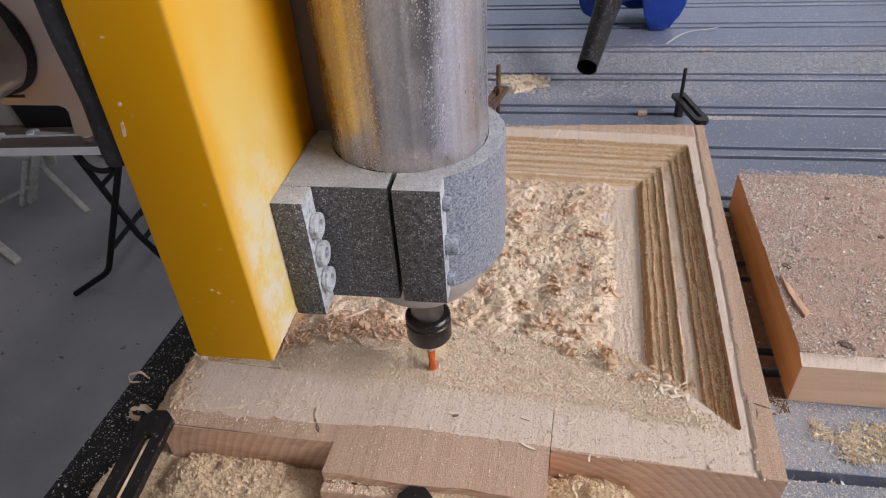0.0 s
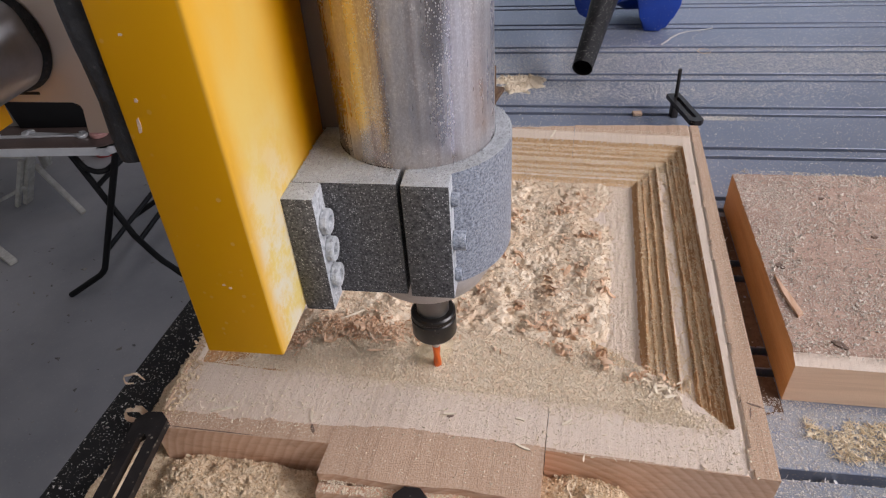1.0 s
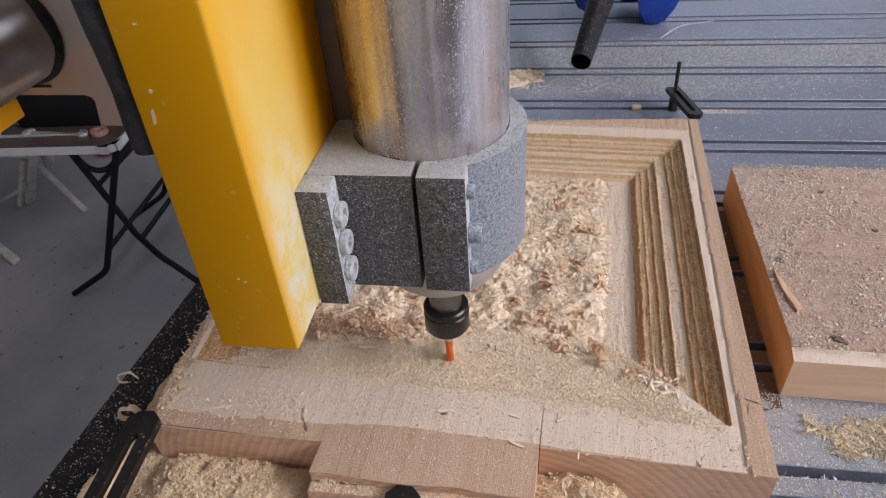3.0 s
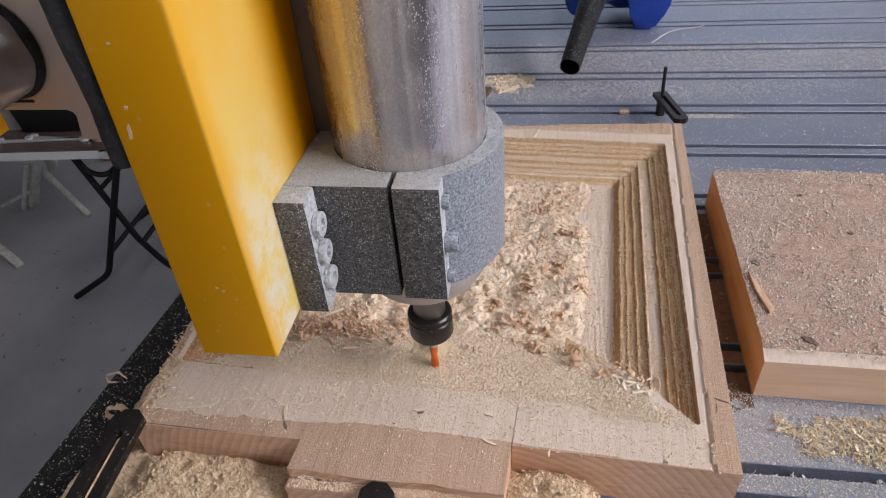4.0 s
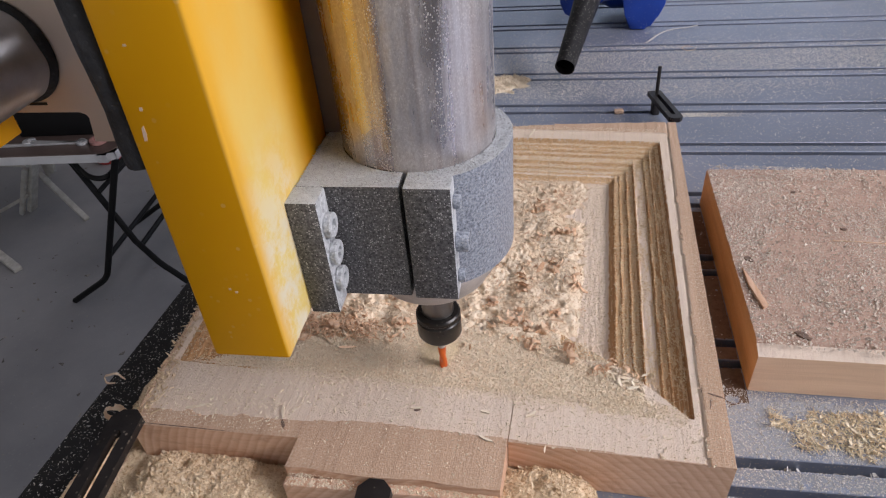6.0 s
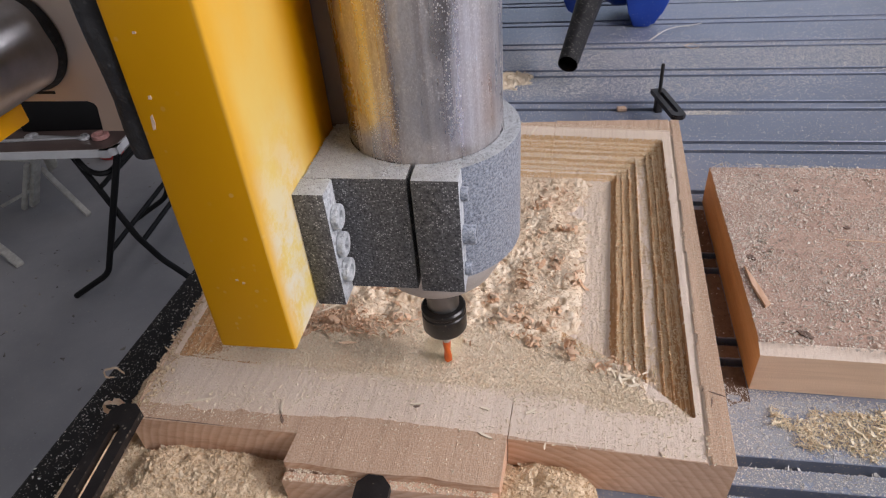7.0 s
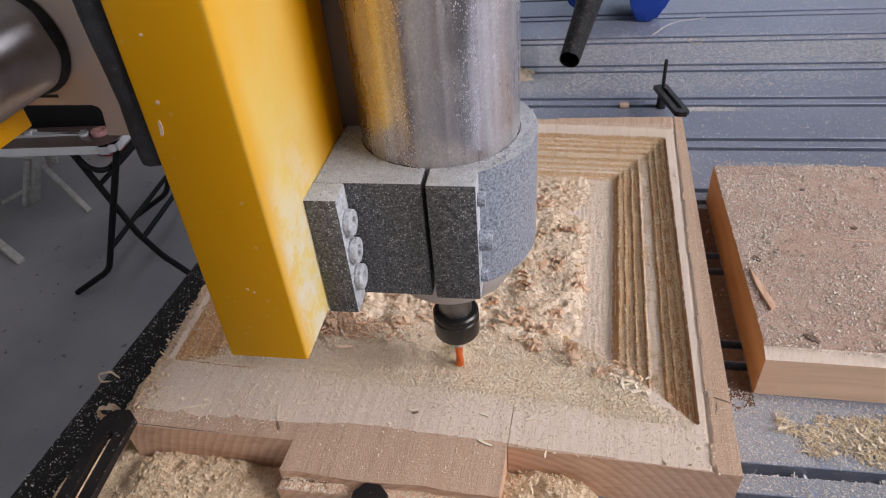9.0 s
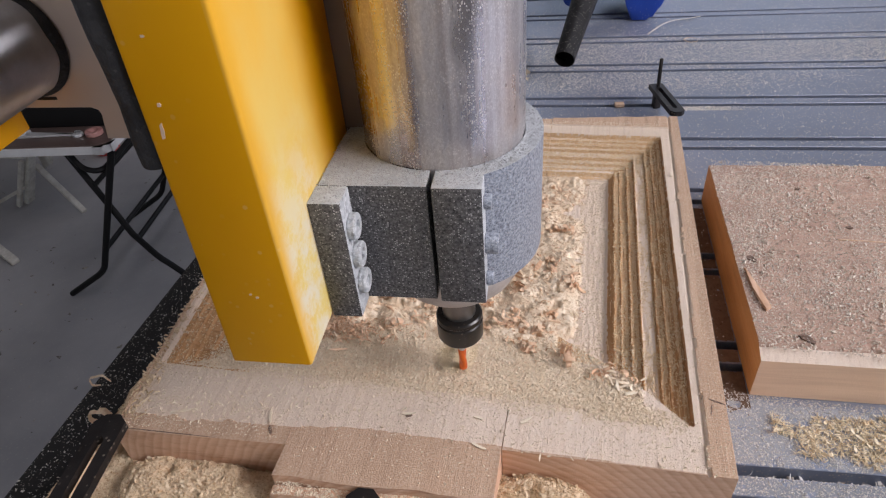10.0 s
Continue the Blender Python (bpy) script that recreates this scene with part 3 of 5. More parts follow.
side_rail = part("side_rail", box(-0.426, -0.384, -0.32, 1.95, -0.10, 0.0025, 0.002), M["bed_black"], bed, "black painted side rail speckled with chips")
side_rail.matrix_basis = bed.matrix_basis.inverted()

# ---- the glued panel being milled ----
PX0, PX1, PY0, PY1 = -0.337, 0.1085, 0.350, 0.790
STEPS = [(0.0, 0.0475), (0.001, 0.0423), (0.005, 0.0410), (0.006, 0.0424), (0.007, 0.0400), (0.0115, 0.0380), (0.0125, 0.0395), (0.0135, 0.0365), (0.018, 0.0350), (0.019, 0.0364),
         (0.020, 0.0325), (0.0245, 0.0325), (0.0305, 0.0319), (0.0322, 0.0332), (0.0335, 0.0290), (0.039, 0.0280), (0.0405, 0.0292), (0.042, 0.0262), (0.0475, 0.0252), (0.0488, 0.0264),
         (0.050, 0.0245), (0.0535, 0.0240), (0.0548, 0.0250), (0.0575, 0.0205), (0.0632, 0.0170), (1.0, 0.0170)]
SX, SZ = np.array([s[0] for s in STEPS]), np.array([s[1] for s in STEPS])
FRONT_X = np.array([-1, 0.0, 0.002, 0.03, 0.05, 0.08, 0.11, 1.0])
FRONT_Z = np.array([0.0478, 0.0475, 0.0455, 0.0438, 0.0400, 0.030, 0.0185, 0.017])


def front_height(x, y, wob=0.0):
    """The front border, still shallow where the cutter works."""
    k = np.clip((x + 0.285) / 0.05, 0, 1)
    k = k * k * (3 - 2 * k)
    return np.interp(y - PY0 + wob, SX, SZ) * (1 - k) + np.interp(y - PY0 + 0.5 * wob, FRONT_X, FRONT_Z) * k


def left_edge(y):
    return -0.335 - 0.10 * np.clip(y - 0.28, 0, 0.3)


def top_height(x, y):
    """Height of the panel's top: raw rim, skimmed band, stepped border, sunk middle."""
    raw = 0.050 + 0.0004 * (fbm(x, y, 40, 3) - 0.5)
    skim = 0.0484 + 0.0003 * (fbm(x, y, 300, 5, 2) - 0.5)
    edge_r = 0.1165 + 0.012 * (y - 0.55)
    edge_f = 0.2945 + 0.06 * (x + 0.335) + 0.004 * np.clip((x + 0.19) / 0.05, 0, 1) - 0.006 * np.clip((x + 0.14) / 0.11, 0, 1)
    edge_f = edge_f + (0.002 + 0.008 * np.clip((-0.2 - x) / 0.05, 0, 1)) * (fbm(x, y, 130, 9) - 0.5)
    edge_f = np.where(x > -0.0289, 0.3105, edge_f)
    rim = (x > edge_r) | (y < edge_f) | (y > 0.812) | (x < left_edge(y) + 0.002)
    k = np.clip((x - edge_r) / 0.0018 + 0.5, 0, 1)
    z = np.where(rim & (x < 0.1), raw, raw * k + skim * (1 - k))
    z = np.where(rim & (y < 0.34), raw, np.where(rim & (y > 0.812), raw, z))
    groove = np.exp(-(((x - edge_r - 0.0005) / 0.0011) ** 2))
    z = z - 0.0025 * groove * (fbm(x, y, 30, 12) > 0.35)
    along = np.where(PX1 - x < PY1 - y, fbm(x * 1.6, y * 0.22, 260, 21, 2), fbm(x * 0.22, y * 1.6, 260, 22, 2))
    fuzz = 0.0012 * (along - 0.5)
    wob = 0.0011 * (fbm(x, y, 38, 31, 2) - 0.5) + 0.0007 * (lattice(x, y, 190, 35) - 0.5)

    def prof(d):
        return np.interp(d + wob, SX, SZ)
    fh = np.where(y - PY0 < PX1 - x, front_height(x, y, wob), 0.017)
    cut = np.maximum.reduce([prof(PX1 - x), prof(PY1 - y), prof(x - left_edge(y) - 0.006), fh])
    inside = (x > left_edge(y) + 0.006) & (x < PX1) & (y > PY0) & (y < PY1)
    return np.where(inside, np.minimum(cut + fuzz * (cut < 0.044), z), z)


def board(name, xl, xr, front, back, nx, ny, parent, label, lip=0.0):
    """One board of the panel: its milled top, its sawn ends and edges. front, back: their y at either side."""
    u, v = np.meshgrid(np.linspace(0, 1, nx), np.linspace(0, 1, ny))
    f = front[0] + (front[1] - front[0]) * u
    f = f + lip * (fbm(u, u * 0, 7, 43) - 0.5)
    bk = back[0] + (back[1] - back[0]) * u + 0.0025 * (fbm(u, u * 0, 9, 41) - 0.5)
    y = f + (bk - f) * v
    left = left_edge(y) if xl < -0.3 else xl + 0 * y
    x = left + (xr - left) * u
    z = top_height(x, y)
    zc = z[:-1, :-1]
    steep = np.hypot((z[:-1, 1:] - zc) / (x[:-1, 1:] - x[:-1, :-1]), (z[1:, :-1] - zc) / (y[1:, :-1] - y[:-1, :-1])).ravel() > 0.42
    V = np.stack([x, y, z], -1).reshape(-1, 3)
    idx = np.arange(nx * ny).reshape(ny, nx)
    q = np.stack([idx[:-1, :-1], idx[:-1, 1:], idx[1:, 1:], idx[1:, :-1]], -1).reshape(-1, 4)
    cx, cy = x[:-1, :-1].ravel(), y[:-1, :-1].ravel()
    ins = (cx > left_edge(cy) + 0.0065) & (cx < PX1 - 0.0005) & (cy < PY1) & (cy > PY0)
    rimz = z[:-1, :-1].ravel() > 0.0492
    dr = PX1 - cx
    front = (z[:-1, :-1].ravel() <= front_height(cx, cy) + 0.0012) & (cy - PY0 < dr)
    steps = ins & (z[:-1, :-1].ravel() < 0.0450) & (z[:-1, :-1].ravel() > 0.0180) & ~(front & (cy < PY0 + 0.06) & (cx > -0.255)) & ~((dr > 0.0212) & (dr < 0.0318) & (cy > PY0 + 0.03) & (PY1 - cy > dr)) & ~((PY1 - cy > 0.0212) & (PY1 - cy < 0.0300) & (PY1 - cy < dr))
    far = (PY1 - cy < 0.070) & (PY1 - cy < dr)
    # left steps take the shaded wood for the column's shadow and orange bounce
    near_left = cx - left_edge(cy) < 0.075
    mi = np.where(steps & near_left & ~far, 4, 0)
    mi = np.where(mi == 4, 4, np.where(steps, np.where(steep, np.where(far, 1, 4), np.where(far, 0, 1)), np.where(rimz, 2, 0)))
    ring = np.concatenate([idx[0, :], idx[1:, -1], idx[-1, -2::-1], idx[-2:0:-1, 0]])
    low = V[ring].copy()
    low[:, 2] = 0.0006
    o = len(V)
    k = len(ring)
    side = [(int(ring[(i + 1) % k]), int(ring[i]), o + i, o + (i + 1) % k) for i in range(k)]
    faces = q.tolist() + side + [tuple(range(o, o + k))]
    mi = np.concatenate([mi, np.full(k + 1, 3)])
    me = mesh_from(name, np.concatenate([V, low]), faces, [M["milled"], M["milled_step"], M["board_raw"], M["board_end"], M["milled_wall_shaded"]], mi)
    ob = new(name, me)
    ob.parent = parent
    tagged(ob, label)
    return ob


panel = base("workpiece", pose(0, 0, 0), "glued softwood panel with a stepped pocket being milled into it", "workpiece")
board("board", -0.335, -0.19015, (0.2784, 0.2868), (0.795, 0.808), 130, 460, panel, "board with a long raw front edge")
board("board", -0.190, -0.0291, (0.2612, 0.2672), (0.803, 0.828), 140, 480, panel, "board whose raw end sticks out as a tab", 0.004)
board("board", -0.0285, 0.1325, (0.3076, 0.3097), (0.830, 0.845), 190, 560, panel, "board with a raw strip along its edge")
# a kerf under the tab's lip leaves a ledge that sticks out a little further
b = box(-0.1895, -0.0305, 0.2505, 0.2585, 0.0006, 0.0420, 0.0010)
for v in b.verts:
    v.co.y += (v.co.x + 0.1895) * 0.075
for cx, cy, cz, l, w, a in ((0.1180, 0.3805, 0.0494, 0.011, 0.0022, 62), (0.1262, 0.3740, 0.0500, 0.013, 0.0016, -18), (0.1215, 0.366, 0.0499, 0.012, 0.0012, 80), (-0.2070, 0.2972, 0.0500, 0.010, 0.0028, -62), (-0.289, 0.2823, 0.0501, 0.076, 0.0007, 2.2), (-0.104, 0.3275, 0.0485, 0.006, 0.003, 15)):
    part("crack", moved(prism([(-l / 2, 0), (-l / 6, -w / 2), (l / 4, -w / 3), (l / 2, 0), (l / 5, w / 2), (-l / 4, w / 3)], -0.001, 0.00035), pose(cx, cy, cz, 0, 0, a)), M["knot"], panel, "dark knot streak")
part("ledge", b, M["board_end"], panel, "lower ledge under the tab")

# ---- the loose block beside it ----
block = base("wooden_block", pose(0, 0, 0), "thick sawn wooden block covered with sawdust, on the machine bed", "wooden block")
out = [(0.1675, 0.427), (0.62, 0.449), (0.62, 0.757), (0.1585, 0.7225)]
bm = bmesh.new()
NX, NY = 150, 100
u, v = np.meshgrid(np.linspace(0, 1, NX), np.linspace(0, 1, NY))
bx = (out[0][0] * (1 - u) + out[1][0] * u) * (1 - v) + (out[3][0] * (1 - u) + out[2][0] * u) * v
by = (out[0][1] * (1 - u) + out[1][1] * u) * (1 - v) + (out[3][1] * (1 - u) + out[2][1] * u) * v
bz = 0.0500 + 0.0016 * (fbm(bx, by, 160, 51, 3) - 0.5) + 0.001 * (fbm(bx, by, 30, 55, 2) - 0.5)
bz = np.where(v < 0.045, 0.0435 + (0.0045 * v / 0.045), bz)
V = np.stack([bx, by, bz], -1).reshape(-1, 3)
idx = np.arange(NX * NY).reshape(NY, NX)
q = np.stack([idx[:-1, :-1], idx[:-1, 1:], idx[1:, 1:], idx[1:, :-1]], -1).reshape(-1, 4)
mi = np.where(v[:-1, :-1].ravel() < 0.04, 3, 0)
ring = np.concatenate([idx[0, :], idx[1:, -1], idx[-1, -2::-1], idx[-2:0:-1, 0]])
low = V[ring].copy()
low[:, 2] = 0.0006
o, k = len(V), len(ring)
side = [(int(ring[(i + 1) % k]), int(ring[i]), o + i, o + (i + 1) % k) for i in range(k)]
smi = [1 if i < NX - 1 else (2 if i >= k - NY + 1 else 2) for i in range(k)]
me = mesh_from("plank", np.concatenate([V, low]), q.tolist() + side + [tuple(range(o, o + k))], [M["block_top"], M["block_front"], M["block_side"], M["milled"]], np.concatenate([mi, smi, [2]]))
part("plank", me, None, block)
splinter = bmesh.new()
prism([(0.1785, 0.479), (0.1832, 0.4835), (0.1772, 0.508), (0.1690, 0.535), (0.1715, 0.508)], 0.0503, 0.0532, bm=splinter)
part("splinter", splinter, M["board_end"], block, "torn splinter on the edge")
for kx, ky, kr in ((0.2051, 0.4501, 0.0046), (0.2085, 0.4465, 0.0026), (0.2010, 0.4525, 0.0022), (0.1765, 0.5521, 0.0042), (0.1800, 0.5490, 0.0024), (0.2778, 0.6115, 0.0030), (0.2437, 0.6784, 0.0030)):
    ring = [(kr * (0.7 + 0.5 * (math.sin(5.1 * i + 90 * kx) * 0.5 + 0.5)) * math.cos(i * 0.698), 0.7 * kr * (0.7 + 0.5 * (math.sin(3.7 * i + 70 * ky) * 0.5 + 0.5)) * math.sin(i * 0.698)) for i in range(9)]
    part("knot", prism(ring, 0.0490, 0.0514, m=Matrix.Translation((kx, ky, 0))), M["knot"], block, "dark knot")
part("glue_line", box(0.262, 0.60, 0.5905, 0.5913, 0.0495, 0.0511), M["block_front"], block, "thin pale glue line")

# ---- the spindle head ----
HEAD0 = (-0.1325, 0.374)
TURN = 4.0
head = base("milling_head", pose(HEAD0[0], HEAD0[1], 0, 0, 0, TURN), "yellow milling head with a steel spindle in a dusty dark clamp", "milling head")
col = box(-0.1105, -0.0635, -0.1265, 0.000, 0.187, 0.80, 0.0018, 3)
for v in col.verts:
    if v.co.x < -0.09:
        v.co.x += 0.029 * (v.co.z - 0.187)
    else:
        v.co.x += 0.008 * (v.co.z - 0.187)
column = part("column", col, M["yellow"], head, "yellow painted steel column, slightly tapered")
spindle = part("spindle", lathe([(0, 0.80), (0.0495, 0.80), (0.0495, 0.180), (0.030, 0.178), (0.0, 0.178)], 96), M["steel"], head, "bare brushed steel spindle motor, dusty")
part("nose_ring", lathe([(0.0498, 0.1855), (0.0498, 0.1745), (0.0485, 0.1730), (0.0478, 0.1660), (0.0430, 0.1590), (0.0425, 0.1560), (0.0370, 0.1500), (0.0340, 0.1475), (0.030, 0.1465), (0.0, 0.1465)], 72), M["ring"], spindle, "dusty bare-metal nose ring")
part("shaft", lathe([(0.0128, 0.1466), (0.0128, 0.1100), (0.0, 0.1100)], 36), M["rod_grey"], spindle, "steel shaft")
NUT = [(0.0, 0.1118), (0.0128, 0.1118), (0.0165, 0.1113), (0.0178, 0.1100), (0.0180, 0.1075), (0.0172, 0.1065), (0.0172, 0.1050), (0.0180, 0.1040), (0.0180, 0.0890), (0.0165, 0.0865), (0.0115, 0.0857), (0.006, 0.0857), (0.006, 0.089), (0, 0.089)]
nut = part("collet_nut", lathe(NUT, 40), M["nut"], spindle, "black round collet nut")
part("shank", lathe([(0.0032, 0.090), (0.0032, 0.0695), (0.0001, 0.0695)], 16), M["ring"], nut, "steel shank of the cutter")


def fluted(r, z0, z1, turns):
    bm = bmesh.new()
    rings = []
    n, k = 20, 16
    for i in range(n + 1):
        t = i / n
        z = z1 + (z0 - z1) * t
        ring = []
        for j in range(k):
            a = 2 * math.pi * j / k
            w = 0.72 + 0.28 * abs(math.cos(a))
            aa = a + turns * 2 * math.pi * t
            ring.append(bm.verts.new((r * w * math.cos(aa), r * w * math.sin(aa), z)))
        rings.append(ring)
    for a, c in zip(rings, rings[1:]):
        for j in range(k):
            bm.faces.new((a[j], a[(j + 1) % k], c[(j + 1) % k], c[j]))
    bm.faces.new(rings[0][::-1])
    bm.faces.new(rings[-1])
    return bm


part("cutter", fluted(0.0034, 0.0455, 0.0690, 0.6), M["bit"], nut, "orange fluted cutter")


# added strips whose dull brown stands for the shade between column and spindle
part("gap_filler", box(-0.1090, -0.0486, 0.0003, 0.0120, 0.2683, 0.80, 0.0004), M["gap_shade"], head, "added brown-grey strip behind the column for the shade of the gap")
part("gap_filler", box(-0.1090, -0.0607, 0.0003, 0.0120, 0.1900, 0.2680, 0.0004), M["gap_shade"], head, "lower end of the added gap strip")

# clamp: split ring with two lugs and a bolted flange
ZB, ZT = 0.186, 0.268


def arc(r, a0, a1, n):
    return [(r * math.cos(radians(a0 + (a1 - a0) * i / n)), r * math.sin(radians(a0 + (a1 - a0) * i / n))) for i in range(n + 1)]


GAP = 0.0015
RI = 0.0500
a_in = math.degrees(math.asin(GAP / RI))
clamp_bm = bmesh.new()
# right half with its lug
right = [(GAP, -0.067), (0.0285, -0.067), (0.0285, -0.0535)] + arc(0.0605, -62, 90, 40) + arc(RI, 90, -90 + a_in, 40)
prism(right, ZB, ZT, 0.0, clamp_bm)
clamp = part("clamp_ring", clamp_bm, M["clamp_lit"], head, "clamp ring with side light in its grey-blue, front lug split by a slot", 30)
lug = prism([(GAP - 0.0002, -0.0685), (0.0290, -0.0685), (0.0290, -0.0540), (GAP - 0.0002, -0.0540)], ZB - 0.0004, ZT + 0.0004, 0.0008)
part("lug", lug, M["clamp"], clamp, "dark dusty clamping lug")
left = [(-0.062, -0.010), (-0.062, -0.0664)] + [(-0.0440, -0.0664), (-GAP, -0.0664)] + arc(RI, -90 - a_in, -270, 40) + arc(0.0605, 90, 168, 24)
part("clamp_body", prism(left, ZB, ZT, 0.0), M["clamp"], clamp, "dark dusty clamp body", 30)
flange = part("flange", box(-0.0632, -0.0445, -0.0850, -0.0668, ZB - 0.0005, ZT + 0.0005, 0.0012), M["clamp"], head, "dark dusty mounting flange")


def cap_screw(r, l):
    return lathe([(0, 0), (r * 0.9, 0), (r, 0.0006), (r, l - 0.0008), (r * 0.92, l), (r * 0.5, l), (r * 0.48, l * 0.45), (0, l * 0.45)], 20)


for z in (0.2475, 0.2275, 0.2075):
    part("bolt", moved(cap_screw(0.0078, 0.0046), pose(-0.0446, -0.0755, z, 0, 90, 0)), M["caked"], flange, "dust-packed bolt head")
for z in (0.2555, 0.2265, 0.2000):
    part("bolt", moved(cap_screw(0.0062 if z < 0.23 and z > 0.21 else 0.0045, 0.0080 if z < 0.23 and z > 0.21 else 0.0045), pose(0.0289, -0.0610, z, 0, 90, 0)), M["clamp_lit"], clamp, "socket head clamping bolt")

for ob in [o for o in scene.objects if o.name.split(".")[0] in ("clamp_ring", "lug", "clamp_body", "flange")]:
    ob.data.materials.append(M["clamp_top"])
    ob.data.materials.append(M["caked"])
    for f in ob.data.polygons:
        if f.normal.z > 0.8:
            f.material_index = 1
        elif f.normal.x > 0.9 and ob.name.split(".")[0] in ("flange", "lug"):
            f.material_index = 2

for x, z, l in ((-0.0992, 0.3335, 0.008), (-0.0962, 0.3455, 0.002), (-0.0823, 0.2385, 0.0015), (-0.0855, 0.2405, 0.0013), (-0.0924, 0.374, 0.0012)):
    part("paint_chip", moved(prism([(-0.0008, -l / 2), (0.0006, -l / 2.4), (0.0010, 0), (0.0004, l / 2), (-0.0007, l / 3)], 0.0, 0.00025), pose(x, -0.1265, z, 90, 8, 0)), M["block_front"], column, "pale chip in the paint")

# rubber hose beside the column, carriage plate, guide rod and its yellow support
hose_pts = [(-0.1128, -0.117, 0.3135), (-0.1124, -0.1175, 0.325), (-0.1122, -0.1165, 0.345), (-0.1128, -0.1175, 0.375), (-0.1124, -0.1170, 0.41), (-0.1112, -0.1170, 0.48), (-0.1015, -0.117, 0.8)]
hose = tube(rounded(hose_pts, 14), 0.0080, 20)
for v in hose.verts:
    k = float(fbm(np.array([v.co.z * 1.0]), np.array([v.co.x + 2 * v.co.y]), 70, 15, 3)[0]) - 0.5
    v.co.x += 0.0030 * k
    v.co.y -= 0.0022 * k
part("rubber_hose", hose, M["rubber"], head, "thick black rubber hose along the column")
pl = [(-0.40, 0.3125), (-0.27, 0.3125), (-0.2655, 0.330), (-0.154, 0.330), (-0.1505, 0.3285), (-0.1495, 0.326), (-0.153, 0.3125), (-0.116, 0.3125), (-0.116, 0.80), (-0.40, 0.80)]
plate = part("carriage_plate", prism([(x, z) for x, z in pl], 0.0, 0.006, 0.0006, m=pose(0, -0.089, 0, 90, 0, 0)), M["plate"], head, "dull metal carriage plate with a notched lower edge")
part("slot_mark", box(-0.193, -0.170, -0.0953, -0.0949, 0.3335, 0.3350), M["black_steel"], plate, "thin dark slit")
ROD = (-0.1785, 0.3615)
rod = part("guide_rod", lathe([(0, 0), (0.0235, 0), (0.0240, 0.0006), (0.0240, 0.62), (0, 0.62)], 96), M["chrome"], head, "thick polished steel guide rod")
rod.matrix_basis = Matrix.Translation((ROD[0], -0.0955, ROD[1])) @ pose(0, 0, 0, 90, 0, 0)
seal = lathe([(0.0241, 0), (0.0262, 0.0003), (0.0256, 0.003), (0.0248, 0.0045), (0.0241, 0.006)], 64)
for v in seal.verts:
    a = math.atan2(v.co.y, v.co.x)
    if v.co.z > 0.002:
        v.co.z *= 0.75 + 0.12 * math.sin(3 * a + 1) + 0.10 * math.sin(7 * a)
part("rod_seal", seal, M["rubber"], rod, "black greasy seal round the rod")
part("rod_support", box(-0.222, -0.1915, -0.70, -0.0960, 0.3185, 0.3365, 0.001), M["yellow"], head, "yellow painted support under the rod")


# ---- hold-downs ----
def strap(length, width, thick, slot):
    """A flat slotted clamp strap along y, its tip at the origin pointing to +y, corners cut off."""
    bm = bmesh.new()
    w, c = width / 2, width * 0.28
    outer = [(-w, -length), (w, -length), (w, -c), (w - c, 0), (-w + c, 0), (-w, -c)]
    s = slot / 2
    inner = [(s, -length * 0.12 - s), (0, -length * 0.12), (-s, -length * 0.12 - s), (-s, -length * 0.85), (s, -length * 0.85)]
    rings = {}
    for key, pts in (("o", outer), ("i", inner)):
        rings[key] = ([bm.verts.new((x, y, 0)) for x, y in pts], [bm.verts.new((x, y, thick)) for x, y in pts])
    for key in rings:
        lo, hi = rings[key]
        for i in range(len(lo)):
            bm.faces.new((lo[i], lo[(i + 1) % len(lo)], hi[(i + 1) % len(lo)], hi[i]))
    for lv in (0, 1):
        es = []
        for key in rings:
            ring = rings[key][lv]
            for i in range(len(ring)):
                es.append(bm.edges.get((ring[i], ring[(i + 1) % len(ring)])))
        bmesh.ops.triangle_fill(bm, use_beauty=True, edges=es)
    return bm


def hold_down(m, length, width, slot, label, material, stud=None, foot=0.05, group="hold-down clamps"):
    ob = base("clamp_strap", m, label, "clamp", group)
    part("strap", strap(length, width, 0.007, slot), material, ob, smooth=None)
    if stud:
        y, up, r = stud
        part("stud", lathe([(0, -foot), (r, -foot), (r, up - 0.001), (r * 0.8, up), (0, up)], 16, m=Matrix.Translation((0, y, 0))), material, ob, "threaded stud")
        part("nut", lathe([(r, 0.0072), (r * 2.1, 0.0072), (r * 2.1, 0.014), (r * 1.9, 0.0148), (r, 0.0148)], 6, m=Matrix.Translation((0, y, 0))), material, ob)
    return ob


hold_down(pose(-0.3345, 0.2860, 0.0516, -1.5, 0, 9), 0.17, 0.026, 0.007, "black slotted steel clamp strap on the panel's edge", M["black_steel"], (-0.135, 0.03, 0.005), 0.0485)
hold_down(pose(-0.1185, 0.2622, 0.0426, 0, 0, 3), 0.15, 0.025, 0.007, "black steel clamp strap on the lower ledge", M["black_steel"], (-0.10, 0.03, 0.005), 0.0416)
hold_down(pose(0.1160, 0.9880, 0.0300, 1.5, 0, 196), 0.105, 0.020, 0.006, "black slotted clamp strap behind the panel with an upright stud", M["black_steel"], None)
fix = [o for o in scene.objects if o.name.startswith("clamp_strap")][-1]
fix.matrix_world = pose(0.1400, 0.8870, 0.0285, 2.5, 0, 194)
part("stud", lathe([(0, -0.032), (0.0027, -0.032), (0.0027, 0.049), (0.0021, 0.050), (0, 0.050)], 14, m=Matrix.Translation((0, -0.092, 0))), M["black_steel"], fix, "upright steel stud")
